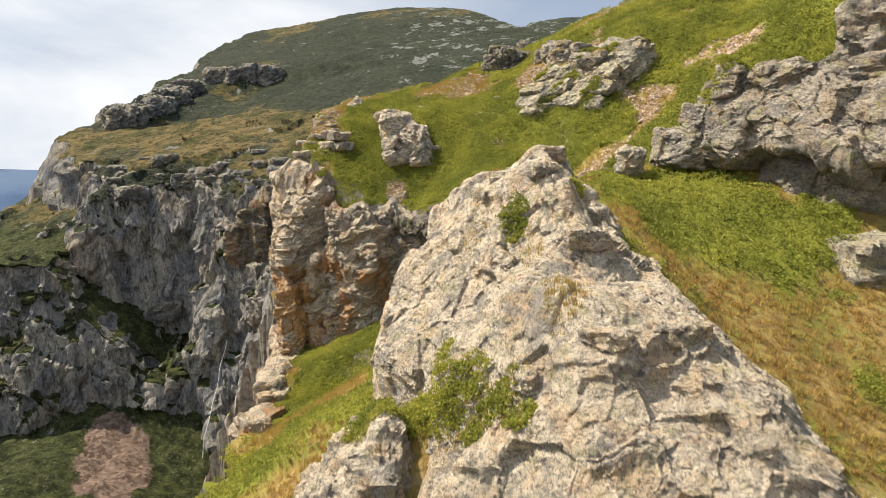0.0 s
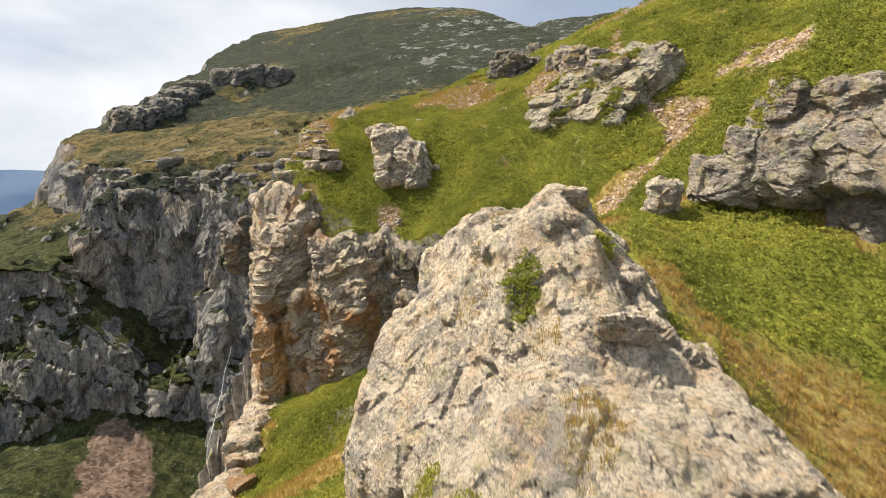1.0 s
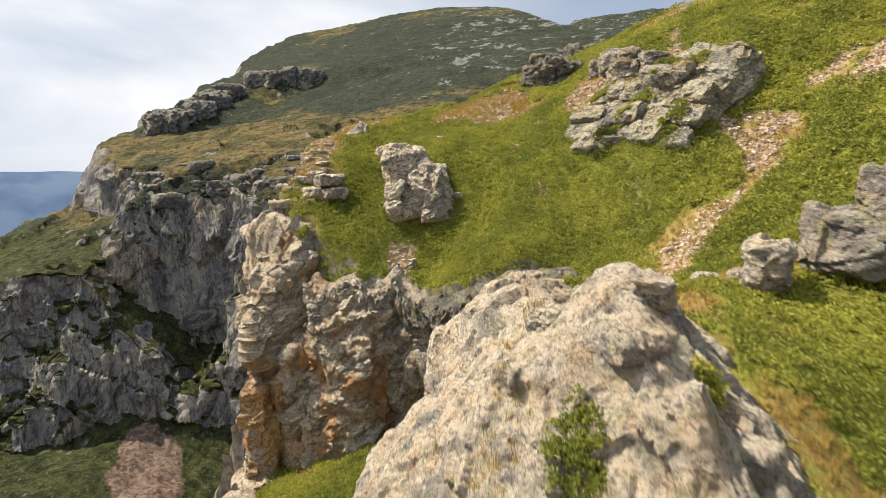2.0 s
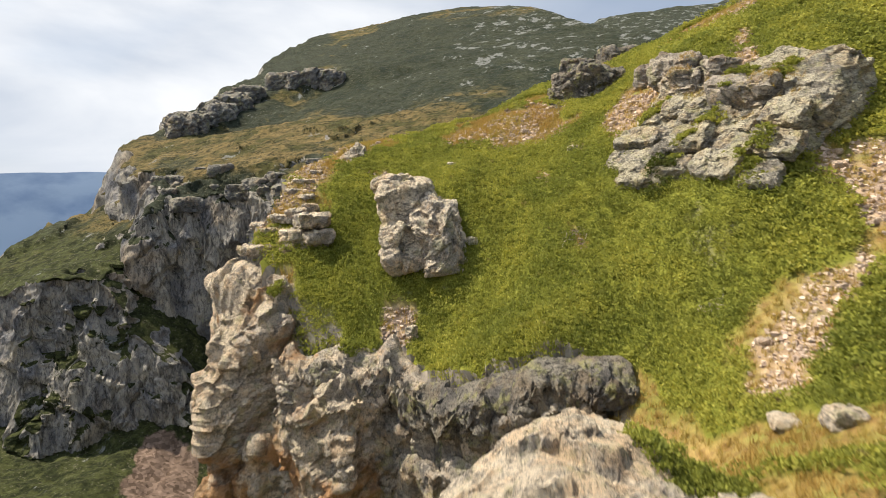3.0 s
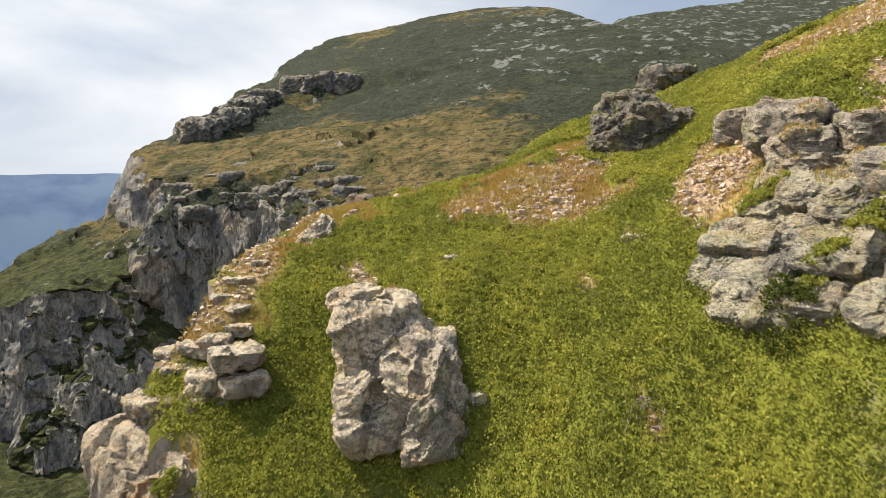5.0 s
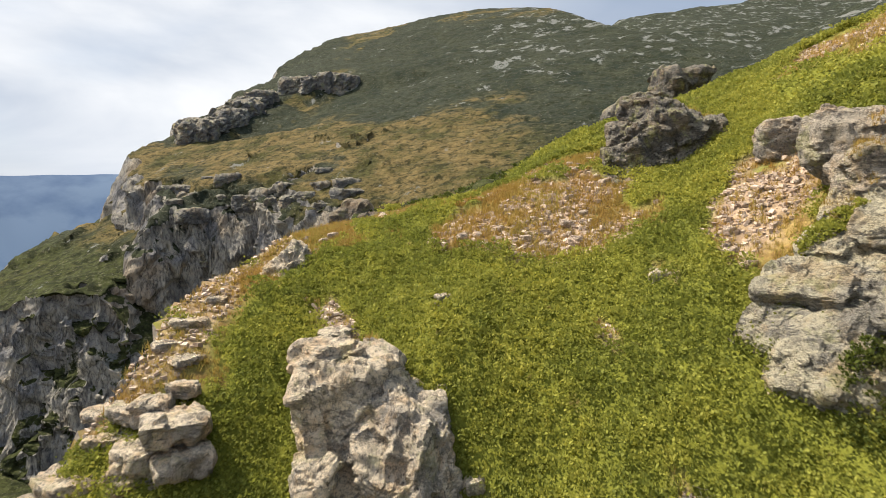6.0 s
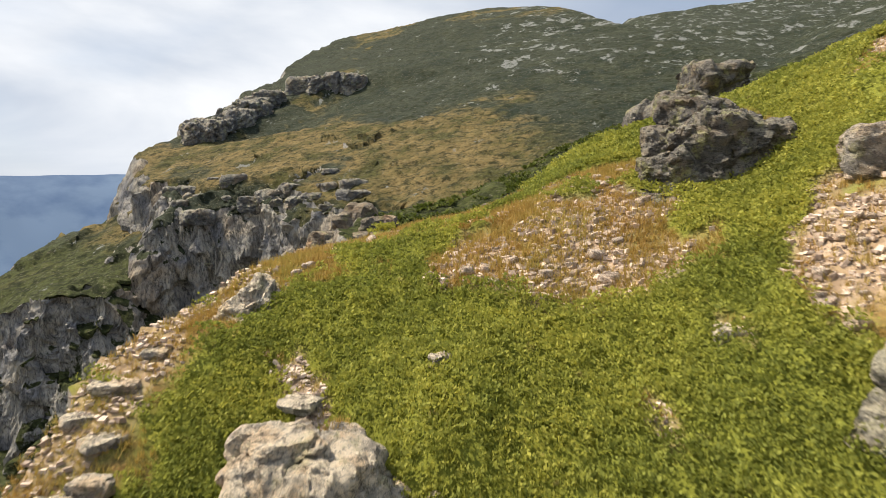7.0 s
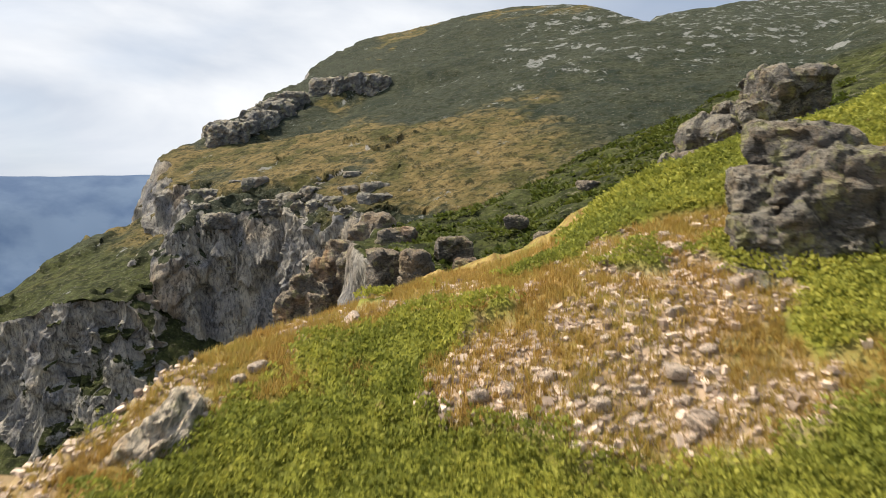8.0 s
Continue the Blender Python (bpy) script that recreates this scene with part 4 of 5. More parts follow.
crag("boulder", "small pale boulder at the brink", (-10.3, 77, 26.2), 20,
     [1.5, 1.4, 1.3, 1.7, 1.5, 1.2, 1.2, 1.6, 1.3, 1.3, 1.5, 1.5, 0.9, 2.2, 1.0, 1.7, 2.2, 1.4, 1.4, 1.3, 0.9, 1.4, 1.8, 1.3, 1.8, 1.9],
     ROCK, 40, seed=81, lump=(1.5, 0.25), block=(0.8, 0.15), grain=(0.4, 0.05))
crag("boulder", "pale split boulder with moss", (-3.6, 25, 6.5), 10,
     [2.1, 2.2, 2.5, 2.0, 2.3, 2.0, 1.9, 2.6, 2.4, 2.4, 2.8, 3.7, 0.7, 4.5, 1.4, 3.1, 3.4, 2.1, 2.9, 3.8, 1.1, 3.0, 3.9, 1.7, 3.1, 3.5],
     ROCK, 60, seed=82, lump=(2.0, 0.3), block=(1.0, 0.2), grain=(0.5, 0.06))
crag("boulder", "low pale boulder among grass", (1.6, 21.2, 7.5), -15,
     [1.5, 2.2, 2.5, 1.3, 2.2, 2.4, 0.6, 1.5, 2.2, 1.3, 1.8, 2.6, 0.6, 3.3, 0.6, 2.0, 2.6, 1.3, 1.5, 2.1, 0.6, 1.6, 2.5, 0.6, 1.7, 2.3],
     ROCK, 50, seed=83, lump=(2.0, 0.3), block=(1.0, 0.2), grain=(0.5, 0.06))
rock_step = crag("rock_step", "dark rock step under a green bank", (3.2, 58, 14), 10,
     [4.4, 4.0, 4.4, 5.3, 5.3, 4.0, 4.3, 3.9, 3.5, 3.8, 3.2, 3.5, 2.4, 3.2, 1.6, 2.2, 3.8, 4.6, 4.2, 4.4, 3.4, 4.6, 4.8, 1.1, 2.8, 3.6],
     ROCK_DARK, 60, whole=False, seed=84, lump=(2.0, 0.3), block=(1.2, 0.25), grain=(0.5, 0.06), under=True)


ridge_back = crag("rock_ridge", "pale rock back falling to the grassy saddle", (3.2, 43, 13.8), 10,
     [2.8, 5.3, 7.1, 3.3, 3.8, 4.6, 4.8, 4.7, 5.0, 0.8, 5.4, 7.3, 1.8, 5.6, 3.9, 4.4, 6.8, 1.2, 3.6, 6.1, 1.6, 4.3, 5.5, 3.2, 5.2, 6.2],
     ROCK, 100, whole=False, seed=13, lump=(4.0, 0.4), block=(2.2, 0.3))
crag("rock_wall", "dark broken rock wall in the gully", (-4, 62, 11), 10,
     [6.1, 3.0, 3.4, 6.1, 2.1, 4.9, 4.1, 2.7, 4.8, 6.3, 3.2, 4.5, 6.6, 5.1, 3.5, 4.2, 4.6, 5.9, 3.1, 4.8, 5.0, 2.1, 4.8, 2.5, 3.6, 3.6],
     ROCK_GREY, 70, seed=24, lump=(3.0, 0.5), block=(1.4, 0.35), under=True)
crag("rock_wall", "grey rock wall under the juniper edge", (-8.8, 64.5, 15), 15,
     [4.8, 2.3, 3.1, 3.9, 2.8, 3.4, 1.6, 3.0, 4.0, 5.9, 3.1, 3.3, 5.5, 3.0, 2.1, 2.3, 3.6, 5.0, 3.1, 3.5, 4.1, 2.3, 3.4, 1.8, 0.9, 2.2],
     ROCK_GREY, 70, seed=25, lump=(3.0, 0.5), block=(1.4, 0.35), under=True)

# blocks that stand out of the outcrops: place, half width, half height
for i, (px, py, pz, w, h) in enumerate([(12.6, 73.0, 32.3, 1.5, 1.3), (14.2, 70.4, 31.9, 1.0, 1.0), (15.2, 66.8, 30.2, 1.9, 1.0), (12.3, 71.3, 31.3, 1.2, 0.9)]):
    block_on(slab_crag, "block", (px, py, pz), (w, 1.1 * w, h), 100 + i, ROCK_GREY, 30)
for i in range(17):
    a, b = -3.9 + 2.05 * (i % 5) + 0.5 * math.sin(5.1 * i), -3.2 + 1.75 * (i // 5) + 0.5 * math.cos(3.7 * i)
    tip = (DIP[0] + 8 * math.sin(2.3 * i) - 6, 7 * math.cos(4.1 * i), DIP[2] + 9 * math.sin(1.7 * i))
    block_on(slab_crag, "slab", tuple(BEDS @ Vector((a, b, -0.2 + 0.25 * math.sin(9.1 * i)))), (1.25 + 0.35 * math.sin(2.9 * i), 0.95, 0.42), 110 + i, ROCK_LICHEN, 30, turn=tip)
boulder("grey boulder beside the trail on the saddle", (12.0, 42.6, 20.3), (0.85, 0.8, 0.95), 150, ROCK)
boulder("pale lichened slab under the outcrop", (22.4, 33.0, 14.9), (2.8, 2.2, 1.6), 151, ROCK_LICHEN)
boulder("grey boulder above the outcrop", (28.3, 45.4, 29.0), (1.9, 1.7, 1.9), 152, ROCK_GREY)
boulder("dark grey boulder in the scree", (11.5, 77.2, 32.6), (0.95, 0.9, 0.85), 153, ROCK_GREY)

for i, px in enumerate(np.arange(-9.6, 6.6, 1.25)):
    py = float(brink(np.array([px]))[0]) - 0.35
    top = float(near_land(np.array([px]), np.array([py + 1.6]))[0])
    for k in range(3):
        half = (1.15, 0.95, 1.2)
        block_on(bulge if px < -2.5 else rock_step, "block", (px + 0.5 * math.sin(7 * i + 3 * k), py - 0.15 + 0.1 * k, top - 1.2 - 1.9 * k), half, 2000 + 10 * i + k, (ROCK_RUST, ROCK_GREY)[(i + k) % 2] if px < -2.5 else ROCK_GREY if k else ROCK_DARK, 20, under=True)

edge_rocks = new("rock_wall")
edge_rocks.location = (-14.5, 53, 0)
tagged(edge_rocks, "rust stained broken rock wall under the grassy bank", "rock")
for i, py in enumerate(np.arange(44, 64, 2.0)):
    px = float(edge_west(np.array([py]))[0]) + 0.5
    top = float(near_land(np.array([px + 0.6]), np.array([py]))[0])
    for k in range(7):
        block_on(edge_rocks, "block", (px + 0.35 * math.sin(5 * i + 2 * k), py + 0.6 * math.cos(3 * i + 4 * k), top - 0.7 - 2.3 * k), (1.2, 1.3, 1.5), 800 + 10 * i + k, ROCK_RUST, 16)

# a stack of flat slabs on the brink
stack = new("slab_stack")
stack.location = (-11.2, 67.6, 21.4)
tagged(stack, "stack of pale flat slabs on the brink", "rock")
block_on(stack, "base", (-11.2, 67.6, 21.4), (1.6, 1.5, 0.9), 160, ROCK)
for i, (px, py, pz, w, h) in enumerate([
    (-10.6, 67.3, 23.1, 1.15, 0.5), (-12.4, 68.3, 23.2, 1.0, 0.28), (-13.0, 67.7, 22.4, 0.95, 0.28), (-14.0, 66.6, 21.4, 1.0, 0.3),
    (-11.1, 69.0, 23.8, 0.55, 0.28), (-10.3, 67.0, 22.1, 1.15, 0.45), (-14.4, 69.3, 22.6, 0.8, 0.25), (-13.1, 66.6, 21.4, 1.1, 0.38), (-11.6, 67.1, 22.2, 1.0, 0.38), (-11.7, 68.0, 23.6, 0.7, 0.25)]):
    block_on(stack, "slab", (px, py, pz), (w, 0.85 * w, h), 170 + i, ROCK, 16)

# crags on the next spur
for i, (px, py, pz, w, h) in enumerate([(-39.4, 201, 13.0, 5.5, 10.5), (-62, 246, 4.0, 6.6, 11.0), (-69, 231, -3.0, 5.0, 10.0)]):
    tower = new("rock_tower")
    tower.location = (px, py, pz)
    tagged(tower, "grey rock tower with pale rust stains over the gorge", "rock", "rock towers on the spur")
    for k, (dx, dy, dz, q) in enumerate([(0, 0, 0, 1.0), (0.9, -0.5, -0.25, 0.7), (-0.8, -0.3, -0.35, 0.75), (0.5, 0.4, -0.1, 0.8)]):
        block_on(tower, "block", (px + dx * w, py + dy * w, pz + dz * h), (w * q * 0.75, w * q * 0.7, h * q), 300 + 10 * i + k, ROCK_FAR, 26)
for i, (px, py, pz, w, h) in enumerate([(-19.5, 150, 20.4, 2.0, 2.6), (-17.9, 172, 20.5, 3.2, 1.8), (-10.3, 135, 21.6, 1.4, 2.2), (-32.3, 190, 18.6, 3.8, 4.0), (-26, 158, 18.0, 2.4, 4.0), (-8, 185, 24, 2.0, 1.2), (6, 205, 30, 2.2, 1.2), (14, 180, 31, 1.8, 1.0), (-2, 165, 23, 1.8, 1.0)]):
    boulder("grey crag in the heath of the next spur", (px, py, pz), (w, w, h), 340 + i, ROCK_FAR)

# the cliff band under the hill's western brow, and the outcrops on the lip of the gorge
cliff_band = new("cliff_band")
cliff_band.location = (-270, 700, 90)
tagged(cliff_band, "grey cliff band under the brow of the hill", "rock")
for i in range(15):
    g = i / 14
    py = 600 + 200 * g**0.9
    px = float(line(py, (600, -287), (630, -279), (690, -277), (780, -280), (800, -246))) if g < 0.72 else -276 + 82 * (g - 0.72) / 0.28
    py = py if g < 0.72 else 792 + 10 * math.sin(5 * g)
    pz = float(hill_land(np.array([px]), np.array([py]))[0])
    block_on(cliff_band, "block", (px - 6, py + 4, pz + 3 * math.sin(3.1 * i)), (14 + 3 * math.sin(2.3 * i), 13, 16 - 2 * g), 900 + i, ROCK_HILL, 36)
lip_rocks = new("cliff_edge")
lip_rocks.location = (-150, 430, 10)
tagged(lip_rocks, "grey broken outcrops along the grassy lip of the gorge", "rock")
for i in range(26):
    px = -236 + 5.6 * i + 3 * math.sin(4.7 * i)
    py = float(line(px, (-262, 492), (-240, 474), (-200, 450), (-172, 440), (-136, 444), (-100, 428), (-60, 408))) - 8 + 24 * math.sin(2.9 * i) * math.sin(1.3 * i + 1)
    pz = float(land(np.array([px]), np.array([py]))[0])
    w = 3.6 + 1.8 * math.sin(3.3 * i)
    block_on(lip_rocks, "block", (px, py, pz - 0.55 * w), (1.9 * w, 1.2 * w, w), 940 + i, ROCK_HILL, 22)

# flat pale slabs along the rim
for i, (px, py, w) in enumerate([(-12.6, 72.4, 0.8), (-11.7, 70.5, 0.7), (-12.1, 74.0, 0.5), (-12.9, 71.0, 0.5)]):
    pz = float(near_land(np.array([px]), np.array([py]))[0])
    boulder("flat pale rock slab set in the grass of the rim", (px, py, pz + 0.02), (w, 0.75 * w, 0.17), 380 + i, ROCK, 16)

# single stones in the meadow
for i, (px, py, pz, w, h) in enumerate([(6.0, 72.8, 27.4, 0.6, 0.3), (-2.3, 72.8, 26.4, 0.32, 0.28), (-6.4, 72.4, 25.6, 0.8, 0.16), (-0.6, 66.6, 22.0, 0.3, 0.25), (-3.7, 62.4, 17.4, 0.35, 0.4), (11.2, 47.2, 19.0, 0.6, 0.35), (12.3, 46.0, 19.4, 0.5, 0.3), (10.2, 48.6, 18.4, 0.5, 0.2)]):
    pz = min(pz, float(near_land(np.array([px]), np.array([py]))[0]) + 0.2)
    boulder("pale loose stone lying in the meadow", (px, py, pz), (w, 0.8 * w, h), 360 + i, ROCK, 12)



# ---- the range across the main valley ----
def build_backdrop():
    az = np.radians(np.linspace(-75, -12, 160))
    rows = np.linspace(0, 1, 30)
    top = 5 + 35 * fbm2(az * 900, az * 0, 260.0, 4, 61)
    r = 3900 - 1300 * rows[:, None] + 0 * az
    z = top + (-700 - top) * rows[:, None] ** 1.2 + 40 * fbm2((np.sin(az) * r).ravel(), (np.cos(az) * r).ravel(), 500.0, 4, 62).reshape(r.shape) * np.sin(rows[:, None] * math.pi)
    p = np.stack([np.sin(az) * r, np.cos(az) * r, z], -1).reshape(-1, 3)
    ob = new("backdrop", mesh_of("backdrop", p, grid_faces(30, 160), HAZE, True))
    tagged(ob, "blue hazy mountain range across the valley", "mountains", kind="structure")


build_backdrop()


# ---- juniper, grass and scree ----
rng = np.random.default_rng(5)


def scattered(x0, x1, y0, y1, density):
    n = int((x1 - x0) * (y1 - y0) * density)
    return rng.uniform(x0, x1, n), rng.uniform(y0, y1, n)


def leaning(n, low, high):
    """Random ways that lean low to high degrees from upright, and level ways across them."""
    a, t = rng.uniform(0, 2 * math.pi, n), np.radians(rng.uniform(low, high, n))
    way = np.stack([np.cos(a) * np.sin(t), np.sin(a) * np.sin(t), np.cos(t)], -1)
    return way, np.stack([-np.sin(a), np.cos(a), np.zeros(n)], -1)


def cushions(x, y, size):
    """Where the points lie on the round cushions that the growth forms: height above the foot (0 to 1), the way out, and the cushion's number."""
    gx, gy = np.floor(x / size).astype(np.int64), np.floor(y / size).astype(np.int64)
    best, dx, dy, own = np.full(len(x), 1e9), np.zeros(len(x)), np.zeros(len(x)), np.zeros(len(x))
    for a, b in itertools.product((-1, 0, 1), repeat=2):
        h = hashed(gx + a, gy + b, gx * 0, 77)
        ex, ey = x / size - gx - a - h, y / size - gy - b - (h * 61.7) % 1
        d = ex * ex + ey * ey
        near = d < best
        best, dx, dy, own = np.where(near, d, best), np.where(near, ex, dx), np.where(near, ey, dy), np.where(near, (h * 977.3) % 1, own)
    return np.clip(1 - 1.5 * best, 0, 1), dx, dy, own


def sprays(x, y, z, size, count, low=25, high=80, cushion=0.0):
    """Tufts of pointed sprays, each a folded leaf of two triangles; with a cushion's width, heaped into cushions that wide."""
    n = len(x) * count
    base = np.repeat(np.stack([x, y, z], -1), count, 0)
    size = np.repeat(size, count) * rng.uniform(0.7, 1.25, n)
    way, across = leaning(n, low, high)
    if cushion:
        base[:, :2] += rng.normal(0, 0.35 * cushion, (n, 2))
        rise, dx, dy, own = cushions(base[:, 0], base[:, 1], cushion)
        base[:, 2] += cushion * (0.75 * np.sqrt(rise) + 0.35 * own - 0.35)
        way = way * 0.6 + np.stack([1.1 * dx, 1.1 * dy, 0.25 + 0 * dx], -1)
        way /= np.linalg.norm(way, axis=1)[:, None]
        across = np.cross(way, rng.normal(0, 1, (n, 3)) + (0, 0, 0.6))
        across /= np.linalg.norm(across, axis=1)[:, None]
    else:
        base = base + way * (size * rng.uniform(0, 0.35, n))[:, None] * (1, 1, 0.2)
    mid = base + way * (0.5 * size)[:, None]
    tip = base + way * size[:, None]
    tip[:, 2] -= 0.12 * size
    half = across * (0.27 * size)[:, None]
    v = np.stack([base, mid + half, tip, mid - half], 1).reshape(-1, 3)
    return v, np.arange(n * 4).reshape(n, 4)


def blades(x, y, z, size, count, low=5, high=50):
    n = len(x) * count
    base = np.repeat(np.stack([x, y, z], -1), count, 0) + rng.normal(0, 0.06, (n, 3)) * (1, 1, 0.2)
    size = np.repeat(size, count) * rng.uniform(0.6, 1.3, n)
    way, across = leaning(n, low, high)
    half = across * (0.032 * size + 0.005)[:, None]
    v = np.stack([base - half, base + half, base + way * size[:, None]], 1).reshape(-1, 3)
    return v, np.arange(n * 3).reshape(n, 3)


def stones(x, y, z, size):
    """Broken stones: jolted boxes, half sunk."""
    n = len(x)
    c = np.array(list(itertools.product((-1, 1), repeat=3)), float)
    v = c[None] * rng.uniform(0.55, 1.1, (n, 8, 3)) * rng.uniform(0.45, 1.0, (n, 1, 3))
    v[:, :, 2] *= 0.6
    a, b = rng.uniform(0, 2 * math.pi, n), rng.normal(0, 0.4, n)
    ca, sa, cb, sb = np.cos(a), np.sin(a), np.cos(b), np.sin(b)
    vx, vy, vz = v[..., 0], v[..., 1] * cb[:, None] - v[..., 2] * sb[:, None], v[..., 1] * sb[:, None] + v[..., 2] * cb[:, None]
    v = np.stack([vx * ca[:, None] - vy * sa[:, None], vx * sa[:, None] + vy * ca[:, None], vz], -1)
    v = v * (size * 0.5)[:, None, None] + np.stack([x, y, z + 0.12 * size], -1)[:, None]
    box = np.array([(0, 1, 3, 2), (4, 6, 7, 5), (0, 4, 5, 1), (2, 3, 7, 6), (0, 2, 6, 4), (1, 5, 7, 3)])
    f = (box[None] + 8 * np.arange(n)[:, None, None]).reshape(-1, 4)
    return v.reshape(-1, 3), f


def grow(cover, spots):
    """Of scattered spots those that the cover takes, with their chance to be taken."""
    x, y = (np.concatenate(a) for a in zip(*spots))
    c = cover(x, y)
    keep = rng.uniform(0, 1, len(x)) < c
    return x[keep], y[keep]


x, y = grow(shrub_cover, [scattered(-14, 13, 43, 87, 58), scattered(6, 24, 16, 44, 30), scattered(-15, 5, 25, 60, 30)])
v, f = sprays(x, y, surface(x, y, 1.0) - 0.02 + 0.09 * fbm2(x, y, 0.9, 2, 57), rng.uniform(0.10, 0.18, len(x)), 8, 35, 85, 0.34)
tagged(new("juniper_mat", mesh_of("juniper_mat", v, f, JUNIPER)), "green mat of creeping juniper over the slope", "shrubs", kind="stuff")
x, y = grow(shrub_cover, [scattered(13, 30, 43, 80, 34), scattered(13, 48, 80, 92, 14), scattered(30, 48, 43, 80, 14), scattered(0, 20, 87, 112, 26)])
v, f = sprays(x, y, surface(x, y, 1.0) - 0.04, rng.uniform(0.14, 0.26, len(x)), 8, 35, 85, 0.42)
tagged(new("juniper_mat", mesh_of("juniper_mat", v, f, JUNIPER)), "light green creeping juniper on the upper slope", "shrubs", kind="stuff")


def spur_cover(x, y):
    return step(-0.3, 0.0, fbm2(x, y, 14.0, 4, 29)) * (spur_land(x, y) > near_land(x, y)) * (y < 262 + 1.05 * x) * (x > line(y, (120, -8), (145, -16), (167, -27), (207, -38), (260, -46)))


x, y = grow(spur_cover, [scattered(-45, 70, 118, 310, 0.75)])
v, f = sprays(x, y, land(x, y), rng.uniform(0.8, 1.6, len(x)), 6)
tagged(new("heath", mesh_of("heath", v, f, HEATH)), "dark green juniper heath on the next spur", "shrubs", kind="stuff")


def turf_cover(x, y):
    return (1 - shrub_cover(x, y)) * (1 - 0.2 * scree_cover(x, y)) * step(0.2, 0.8, x - edge_west(y))


x, y = grow(turf_cover, [scattered(-15, 22, 20, 92, 20), scattered(22, 45, 30, 92, 7), scattered(-12, 7, 75, 88, 30)])
v, f = blades(x, y, surface(x, y, 0.0), rng.uniform(0.16, 0.36, len(x)), 11)
tagged(new("dry_grass", mesh_of("dry_grass", v, f, GRASS)), "tufts of dry yellow mountain grass", "grass", kind="stuff")

x, y = grow(scree_cover, [scattered(-15, 30, 20, 92, 62)])
v, f = stones(x, y, surface(x, y, 0.0), 0.06 + 0.30 * rng.uniform(0, 1, len(x)) ** 2.6)
tagged(new("scree", mesh_of("scree", v, f, STONE)), "loose pale pink broken stones on the slope", "stones", kind="stuff")


# larger loose stones, each a thing of its own
STONES = []
for i in range(8):
    p, f = sphere_grid(7)
    p = p / (np.maximum(np.abs(p @ SIDES.T) / rough_box((1.0, 0.8, 0.5), 700 + i), 1e-3) ** 12).sum(1)[:, None] ** (1 / 12)
    p = p + 0.12 * fbm(p, 0.9, 3, 720 + i)[:, None]
    STONES.append(mesh_of("stone", p, f, STONE_SINGLE))
for outline, count in ((SCREES[0], 46), (SCREES[1], 22), (SCREES[2], 26), (SCREES[3], 12), (DRY[1], 12), (BARE[5], 8)):
    p = np.array(outline)
    x, y = rng.uniform(p[:, 0].min(), p[:, 0].max(), 600), rng.uniform(p[:, 1].min(), p[:, 1].max(), 600)
    keep = np.nonzero(inside(x, y, outline, 0.3) > 0.5)[0][:count]
    z = surface(x[keep], y[keep], 0.0)
    for k, (a, b, c) in enumerate(zip(x[keep], y[keep], z)):
        size = 0.14 + 0.24 * rng.uniform() ** 2
        ob = new("stone", STONES[k % 8])
        ob.matrix_world = pose(a, b, c + 0.15 * size, rng.normal(0, 14), rng.normal(0, 14), rng.uniform(0, 360)) @ Matrix.Scale(size, 4)
        tagged(ob, "pale pink broken stone lying on the scree", "stone", "loose stones on the scree")


def dead_shrub(x, y, spread, count, toward):
    """Bleached bare branches lying in the juniper, each branch a part."""
    z = float(surface(np.array([x]), np.array([y]), 1.0)[0]) + 0.1
    shrub = new("dead_shrub")
    shrub.location = (x, y, z)
    tagged(shrub, "bleached dead juniper branches lying in the green mat", "shrub")
    for k in range(count):
        a = toward + rng.normal(0, 0.45)
        long = spread * rng.uniform(0.5, 1.0)
        at = np.array([rng.normal(0, 0.3 * spread), rng.normal(0, 0.3 * spread), 0.0])
        rings = []
        for j in range(6):
            g = j / 5
            r = 0.016 * (1 - 0.7 * g)
            for c in range(4):
                rings.append(at + (-math.sin(a) * r * math.cos(c * 1.5708), math.cos(a) * r * math.cos(c * 1.5708), r * math.sin(c * 1.5708)))
            a += rng.normal(0, 0.3)
            w = at + np.array([math.cos(a), math.sin(a), 0.0]) * long / 5
            w[2] = float(surface(np.array([x + w[0]]), np.array([y + w[1]]), 1.0)[0]) + 0.10 - z + 0.08 * math.sin(3 * g)
            at = w
        f = [(4 * j + c, 4 * j + (c + 1) % 4, 4 * j + 4 + (c + 1) % 4, 4 * j + 4 + c) for j in range(5) for c in range(4)]
        part("branch", mesh_of("branch", np.array(rings), np.array(f), DEADWOOD), shrub)


dead_shrub(5.2, 64.9, 0.9, 22, -1.2)
dead_shrub(10.2, 57.0, 0.7, 20, -0.8)


# ---- bushes and tufts on the rocks ----
bpy.context.view_layer.update()
DEPS = bpy.context.evaluated_depsgraph_get()


def top_at(x, y):
    hit, place, *_ = scene.ray_cast(DEPS, Vector((x, y, 60)), Vector((0, 0, -1)))
    return place.z if hit else float(near_land(np.array([x]), np.array([y]))[0])


